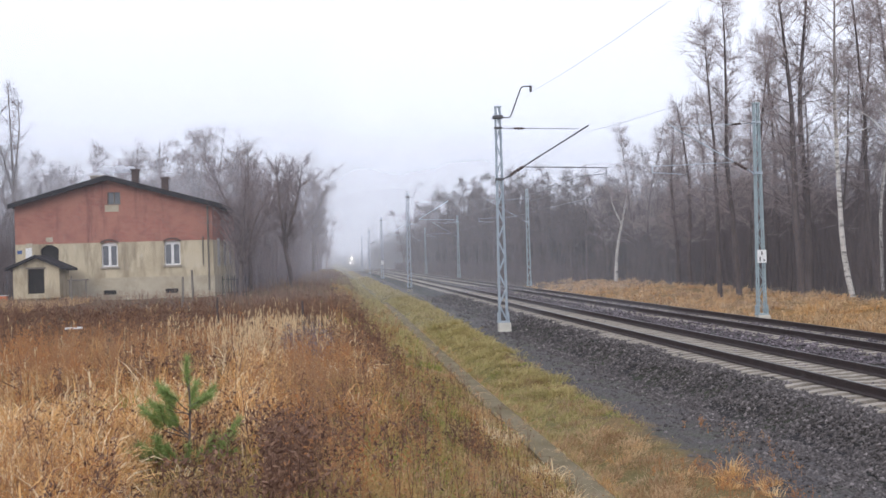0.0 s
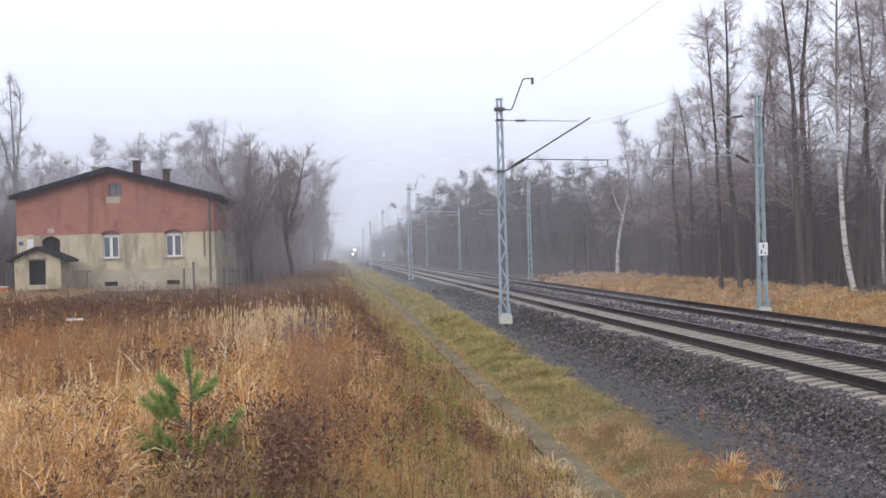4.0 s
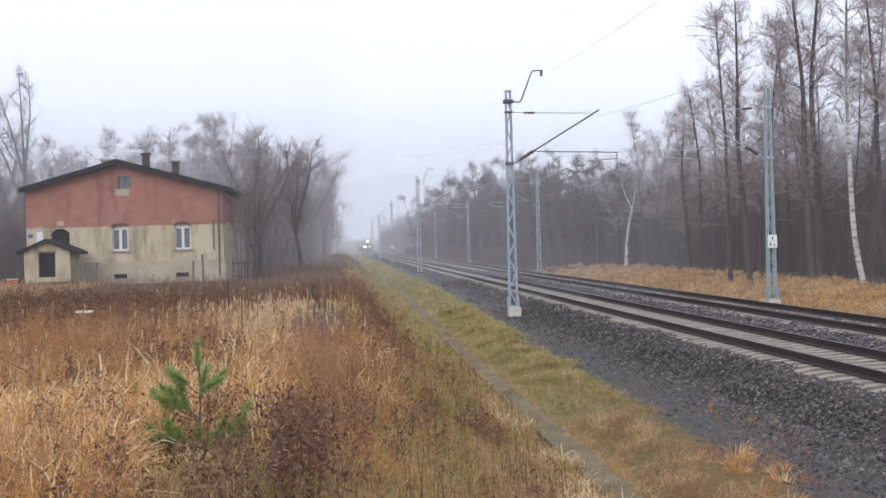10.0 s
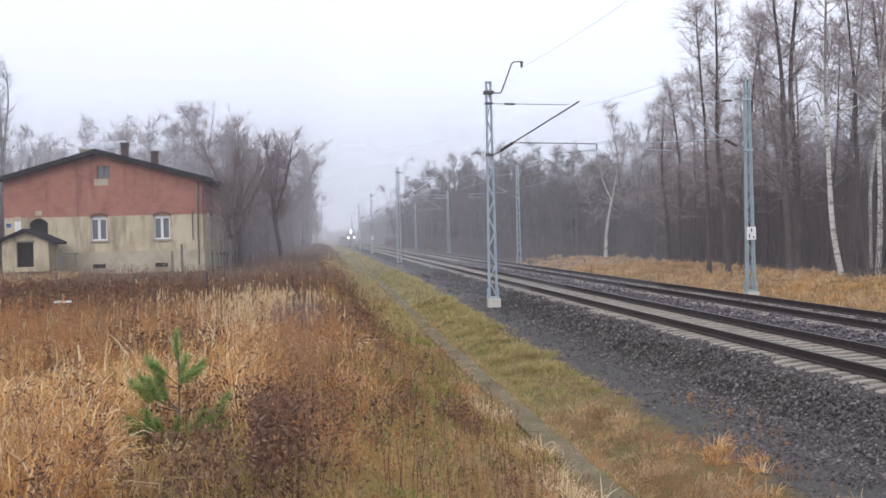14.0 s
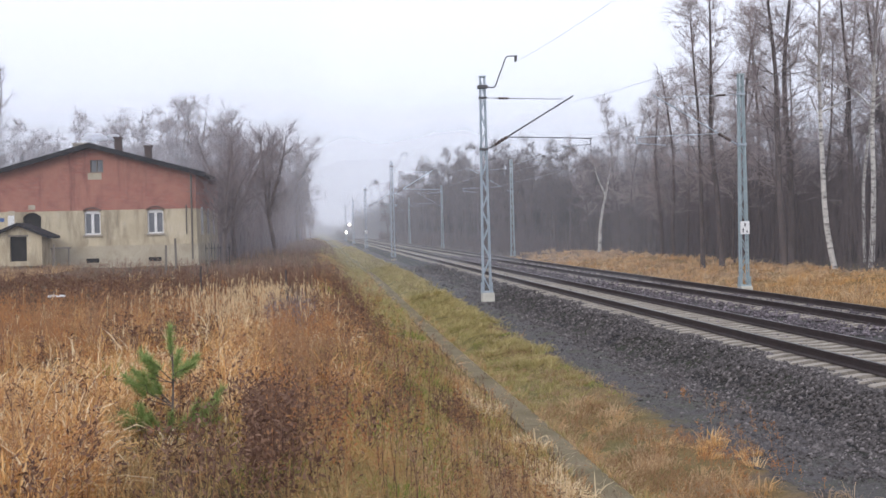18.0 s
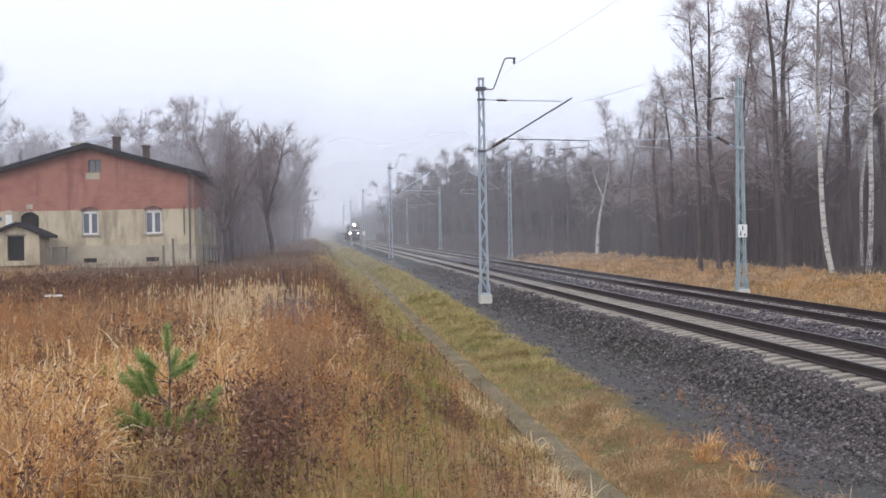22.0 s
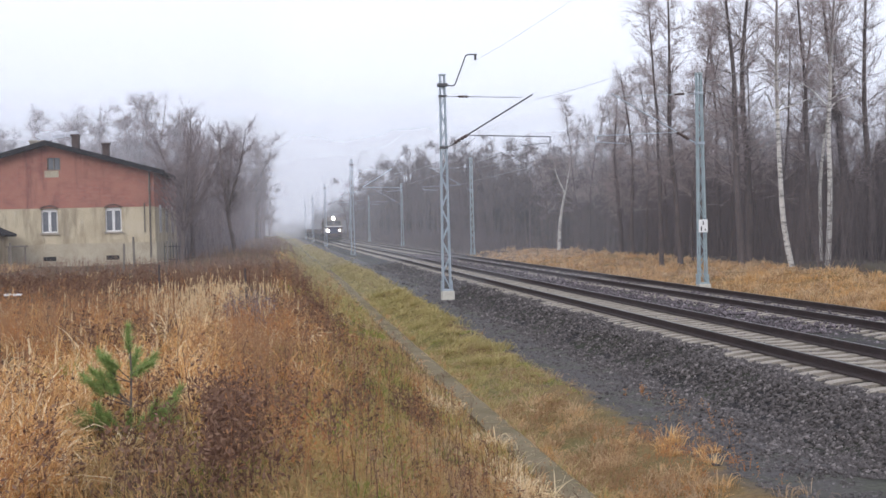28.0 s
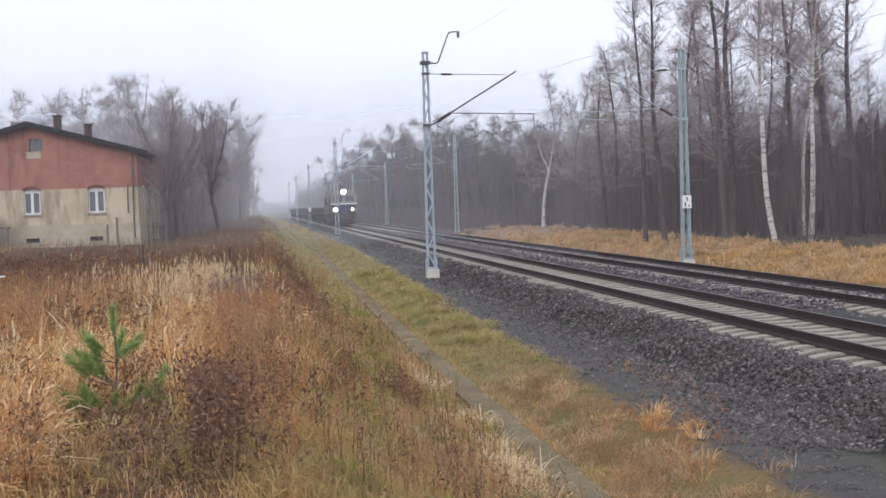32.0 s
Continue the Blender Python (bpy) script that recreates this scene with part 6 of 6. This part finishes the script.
n.b.inputs["Emission Color"].default_value = (1.0, 0.9, 0.78, 1)
n.b.inputs["Emission Strength"].default_value = 45.0
M_LAMP = n.done((0.9, 0.88, 0.8), 0.3)
n = Nodes("white_buffer_mark")
M_WHITE = n.done((0.7, 0.7, 0.68), 0.6)


def disc(bm, x, y0, y1, z, r, n=20):
    return rod(bm, (x, y0, z), (x, y1, z), r, r, n)


def wheel_set(parent, y, half=0.7535, r=0.5):
    for s in (-1, 1):
        w = part("wheel", rod(bmesh.new(), (s * half - 0.06, y, r), (s * half + 0.07, y, r), r, r, 20), M_UNDER, parent)
        part("flange", rod(bmesh.new(), (s * half - s * 0.075 - 0.015, y, r), (s * half - s * 0.075 + 0.015, y, r), r + 0.025, r + 0.025, 20), M_RAIL, w)
    part("axle", rod(bmesh.new(), (-half + 0.1, y, r), (half - 0.1, y, r), 0.08, n=10), M_UNDER, parent)


def locomotive():
    """Its nose at y = 0 looks towards smaller y; rails at z = 0."""
    L, W = 18.5, 1.48
    e = thing("locomotive", "grimy dark locomotive with grey cab and three lit headlamps", "locomotive")
    part("underframe", boxed(-1.35, 1.35, 0.3, L - 0.3, 0.95, 1.3, 0.03), M_UNDER, e)
    part("body_lower", boxed(-W, W, 0.25, L - 0.25, 1.3, 2.548, 0.06), M_MAROON, e, "dark grimy lower body")
    side = [(-W, 2.55), (W, 2.55), (W, 3.5), (1.3, 3.95), (0.9, 4.17), (-0.9, 4.17), (-1.3, 3.95), (-W, 3.5)]
    part("body_upper", prism(bmesh.new(), [(x * 0.97, 2.55 + (z - 2.55) * 0.7) for x, z in side], 1.7, L - 1.7), M_UNDER, e, "dark sooty upper body")
    for y0, y1, s in ((0.25, 1.69, 1), (L - 1.69, L - 0.25, -1)):
        bm = prism(bmesh.new(), side, y0, y1)
        front = min(v.co.y for v in bm.verts) if s > 0 else max(v.co.y for v in bm.verts)
        for v in bm.verts:
            if abs(v.co.y - front) < 1e-4:
                v.co.y += s * 0.42 * (v.co.z - 2.55) / 1.62
        cab = part("cab", bm, M_CREAM, e, "dull grey driver's cab with raked front")
        f = y0 if s > 0 else y1
        for sx in (-1, 1):
            bm = bmesh.new()
            x0, x1 = (0.12, 1.18) if sx > 0 else (-1.18, -0.12)
            rake = lambda z: f + s * (0.42 * (z - 2.55) / 1.62 - 0.012)
            vs = [bm.verts.new((x, rake(z), z)) for x, z in ((x0, 2.85), (x1, 2.85), (x1 - 0.06 * (sx > 0), 3.5), (x0 + 0.06 * (sx < 0), 3.5))]
            top = [bm.verts.new((v.co.x, v.co.y - s * 0.02, v.co.z)) for v in vs]
            for k in range(4):
                bm.faces.new((vs[k], vs[(k + 1) % 4], top[(k + 1) % 4], top[k]))
            bm.faces.new(top)
            part("windscreen", bm, M_CABGLASS, cab)
            part("cab_window", boxed(sx * (W + 0.004), sx * (W + 0.02), f + s * 0.6, f + s * 1.2, 2.85, 3.45), M_CABGLASS, cab)
    part("waist_band", boxed(-W - 0.02, W + 0.02, 0.2, 0.9, 2.5, 2.62, 0.01), M_WHITE, e, "pale horizontal waist band")
    part("front_panel", boxed(-0.62, 0.62, 0.215, 0.245, 1.4, 2.48, 0.01), M_BLUE, e, "dark blue panel between the lamps")
    for x, z, r, y in ((-0.98, 1.9, 0.22, 0.2), (0.98, 1.9, 0.11, 0.2), (0.0, 3.95, 0.25, 0.42)):
        h = part("headlamp", disc(bmesh.new(), x, y - 0.05, y + 0.35, z, r + 0.04), M_UNDER, e, "round lit headlamp")
        part("lamp_glass", disc(bmesh.new(), x, y - 0.075, y - 0.052, z, r), M_LAMP, h)
    for s in (-1, 1):
        b = part("buffer", rod(bmesh.new(), (s * 0.875, -0.25, 1.05), (s * 0.875, 0.3, 1.05), 0.09, n=12), M_UNDER, e)
        part("buffer_head", rod(bmesh.new(), (s * 0.875, -0.31, 1.05), (s * 0.875, -0.25, 1.05), 0.24, n=18), M_UNDER, b)
        part("handrail", rod(bmesh.new(), (s * 1.36, 0.16, 1.45), (s * 1.36, 0.16, 2.25), 0.02), M_WHITE, e)
        part("side_grille", boxed(s * (W + 0.003), s * (W + 0.03), 4.0, 9.5, 2.7, 3.3), M_GREYWOOD, e)
    part("buffer_beam", boxed(-1.35, 1.35, 0.1, 0.3, 0.8, 1.29, 0.02), M_MAROON, e)
    part("snow_plough", prism(bmesh.new(), [(-1.25, 0.2), (1.25, 0.2), (1.3, 0.7), (-1.3, 0.7)], 0.1, 0.25), M_UNDER, e)
    part("coupling_hook", boxed(-0.06, 0.06, -0.2, 0.1, 0.95, 1.1, 0.02), M_UNDER, e)
    part("roof_walk", boxed(-0.5, 0.5, 2.2, L - 2.2, 3.69, 3.76), M_UNDER, e)
    part("exhaust", boxed(-0.2, 0.2, 7.5, 8.3, 3.762, 3.95, 0.02), M_UNDER, e)
    for c in (3.6, L - 3.6):
        bg = part("bogie", boxed(-1.15, 1.15, c - 2.3, c + 2.3, 0.45, 0.85, 0.04), M_UNDER, e)
        for dy in (-1.75, 0, 1.75):
            wheel_set(bg, c + dy)
    part("fuel_tank", boxed(-1.2, 1.2, L / 2 - 2, L / 2 + 2, 0.4, 0.948, 0.08), M_UNDER, e)
    return e


def open_wagon():
    L, W = 13.6, 1.42
    w = thing("open_wagon", "grimy dark open goods wagon", "wagon", "wagons of the train")
    part("floor", boxed(-W, W, 0.4, L - 0.4, 1.1, 1.3), M_UNDER, w)
    for s in (-1, 1):
        sd = part("side_wall", boxed(s * W - 0.04, s * W + 0.04, 0.4, L - 0.4, 1.302, 2.15), M_WAGON, w)
        for k in range(8):
            part("rib", boxed(s * (W + 0.042), s * (W + 0.12), 0.6 + k * 1.72, 0.72 + k * 1.72, 1.3, 2.15), M_WAGON, sd)
        part("buffer", rod(bmesh.new(), (s * 0.875, -0.1, 1.05), (s * 0.875, 0.4, 1.05), 0.1, n=10), M_UNDER, w)
    for y in (0.4, L - 0.44):
        part("end_wall", boxed(-W + 0.042, W - 0.042, y, y + 0.06, 1.302, 2.15), M_WAGON, w)
    for c in (2.2, L - 2.2):
        bg = part("bogie", boxed(-1.1, 1.1, c - 1.3, c + 1.3, 0.4, 0.8, 0.03), M_UNDER, w)
        for dy in (-0.9, 0.9):
            wheel_set(bg, c + dy, r=0.46)
    return w


loco = locomotive()
first_wagon = open_wagon()
wagons = [first_wagon] + [copy_thing(first_wagon, Matrix()) for k in range(15)]

# ---- translucent sheets standing in for haze ----


def veil_material(name, dense, z_top, z_full, x_from=0.0, x_to=0.0, z_low=-40.0):
    """See-through veil that stands in for haze and smoke: mostly clear, scattering the sky's light, thinning upwards.
    """
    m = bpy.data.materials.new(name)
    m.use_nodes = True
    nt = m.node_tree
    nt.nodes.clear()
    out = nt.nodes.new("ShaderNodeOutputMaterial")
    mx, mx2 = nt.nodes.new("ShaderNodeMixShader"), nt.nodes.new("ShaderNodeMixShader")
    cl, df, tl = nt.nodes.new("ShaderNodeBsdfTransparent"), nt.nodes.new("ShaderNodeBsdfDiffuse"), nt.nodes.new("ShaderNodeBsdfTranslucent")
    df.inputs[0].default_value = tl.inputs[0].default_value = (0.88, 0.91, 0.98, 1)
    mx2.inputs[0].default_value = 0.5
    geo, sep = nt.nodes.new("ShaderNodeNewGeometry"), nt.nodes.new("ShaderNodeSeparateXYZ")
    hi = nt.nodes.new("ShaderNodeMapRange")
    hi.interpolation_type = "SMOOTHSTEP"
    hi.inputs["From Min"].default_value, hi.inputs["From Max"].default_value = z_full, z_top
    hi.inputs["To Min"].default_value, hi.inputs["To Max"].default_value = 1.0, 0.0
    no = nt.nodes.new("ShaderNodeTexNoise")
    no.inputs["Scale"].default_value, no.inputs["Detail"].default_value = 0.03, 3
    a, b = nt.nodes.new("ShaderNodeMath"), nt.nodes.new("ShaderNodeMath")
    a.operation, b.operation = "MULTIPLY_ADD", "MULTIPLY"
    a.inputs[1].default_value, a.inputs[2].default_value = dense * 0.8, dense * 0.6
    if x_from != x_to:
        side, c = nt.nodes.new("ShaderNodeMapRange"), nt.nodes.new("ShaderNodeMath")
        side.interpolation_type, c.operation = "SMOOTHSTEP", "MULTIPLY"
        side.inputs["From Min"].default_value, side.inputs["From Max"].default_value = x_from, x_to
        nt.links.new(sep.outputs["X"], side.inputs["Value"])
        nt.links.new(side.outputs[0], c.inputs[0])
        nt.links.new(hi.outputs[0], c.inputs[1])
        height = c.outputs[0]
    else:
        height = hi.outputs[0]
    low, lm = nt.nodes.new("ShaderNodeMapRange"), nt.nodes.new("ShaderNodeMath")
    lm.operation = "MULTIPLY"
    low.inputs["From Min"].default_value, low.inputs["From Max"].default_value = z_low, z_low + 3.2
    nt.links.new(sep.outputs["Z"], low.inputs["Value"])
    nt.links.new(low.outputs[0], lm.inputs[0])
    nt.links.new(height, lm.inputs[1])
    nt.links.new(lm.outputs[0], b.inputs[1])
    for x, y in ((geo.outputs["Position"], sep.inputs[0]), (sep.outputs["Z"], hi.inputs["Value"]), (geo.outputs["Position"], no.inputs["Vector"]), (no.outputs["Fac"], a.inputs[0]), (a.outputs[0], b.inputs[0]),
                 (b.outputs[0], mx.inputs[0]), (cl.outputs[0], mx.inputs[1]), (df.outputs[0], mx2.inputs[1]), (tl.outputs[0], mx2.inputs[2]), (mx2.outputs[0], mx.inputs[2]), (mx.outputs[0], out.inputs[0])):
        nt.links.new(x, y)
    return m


# Flat see-through sheets across the line stand in for distance haze.
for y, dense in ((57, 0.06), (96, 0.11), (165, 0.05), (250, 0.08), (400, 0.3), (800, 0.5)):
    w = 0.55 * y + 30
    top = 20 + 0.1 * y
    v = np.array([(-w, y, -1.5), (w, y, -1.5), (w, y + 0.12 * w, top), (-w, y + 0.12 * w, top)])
    stuff("haze_sheet", mesh_np("haze_sheet", v, np.array([[0, 1, 2, 3]])), veil_material("haze_veil", dense, top, 3 + 0.02 * y, z_low=-3.2), "flat translucent sheet across the line, standing in for haze", "mist")

# Extra sheet, fading sideways, added to lighten the trees behind the house.
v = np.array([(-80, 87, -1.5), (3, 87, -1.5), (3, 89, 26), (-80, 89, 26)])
stuff("haze_sheet", mesh_np("haze_sheet", v, np.array([[0, 1, 2, 3]])), veil_material("garden_haze_veil", 0.21, 24, 5, 3.0, -2.5, z_low=-1.2), "flat translucent sheet by the house, added as haze", "mist")

# ---- chimney smoke ----


def smoke_puff(x, y, z, r, seed):
    """A flattened wisp, denser in its middle."""
    bm = bmesh.new()
    bmesh.ops.create_icosphere(bm, subdivisions=3, radius=1.0)
    for v in bm.verts:
        k = 1 + 0.35 * noise.noise(v.co * 1.7 + Vector((seed, 0, 0)))
        v.co = Vector((v.co.x * 1.7, v.co.y * 0.7, v.co.z * 0.75)) * k * r
    bmesh.ops.delete(bm, geom=[v for v in bm.verts if v.co.y > 0.05 * r], context="VERTS")
    ob = part("chimney_smoke", bm, M_SMOKE, flat=False)
    ob.location = (x, y, z)
    return tagged(ob, "thin white wisp of smoke drifting off the chimney", "smoke", "chimney smoke")


M_SMOKE = veil_material("thin_smoke", 0.7, 60, 50)
puffs = [smoke_puff(-12.05 - 0.62 * k, 84.2 + 0.1 * k, HR + 1.0 - 0.03 * k, 0.24 + 0.05 * k, k) for k in range(3)]

# ---- sleepers ----
sleepers(track_near, 18, 110, 420)
sleepers(track_far, 24, 110, 420)

# ---- what moves ----
TRAIN_Y = ((0, 742), (6, 630), (13, 499), (20, 372), (24, 301), (28, 231), (30, 196), (32, 158))


def motions():
    walk(loco, [(t, pose(TRACKS[0], y, 0)) for t, y in TRAIN_Y])
    for k, w in enumerate(wagons):
        walk(w, [(t, pose(TRACKS[0], y + 18.8 + 13.8 * k, 0)) for t, y in TRAIN_Y])
    for k, p in enumerate(puffs):
        x, y, z = p.location
        walk(p, [(t, pose(x + 0.16 * math.sin(0.5 * t + 1.7 * k), y, z + 0.07 * math.sin(0.7 * t + k), 0, 8 * math.sin(0.4 * t + k), 0)) for t in range(0, 33, 2)])


motions()
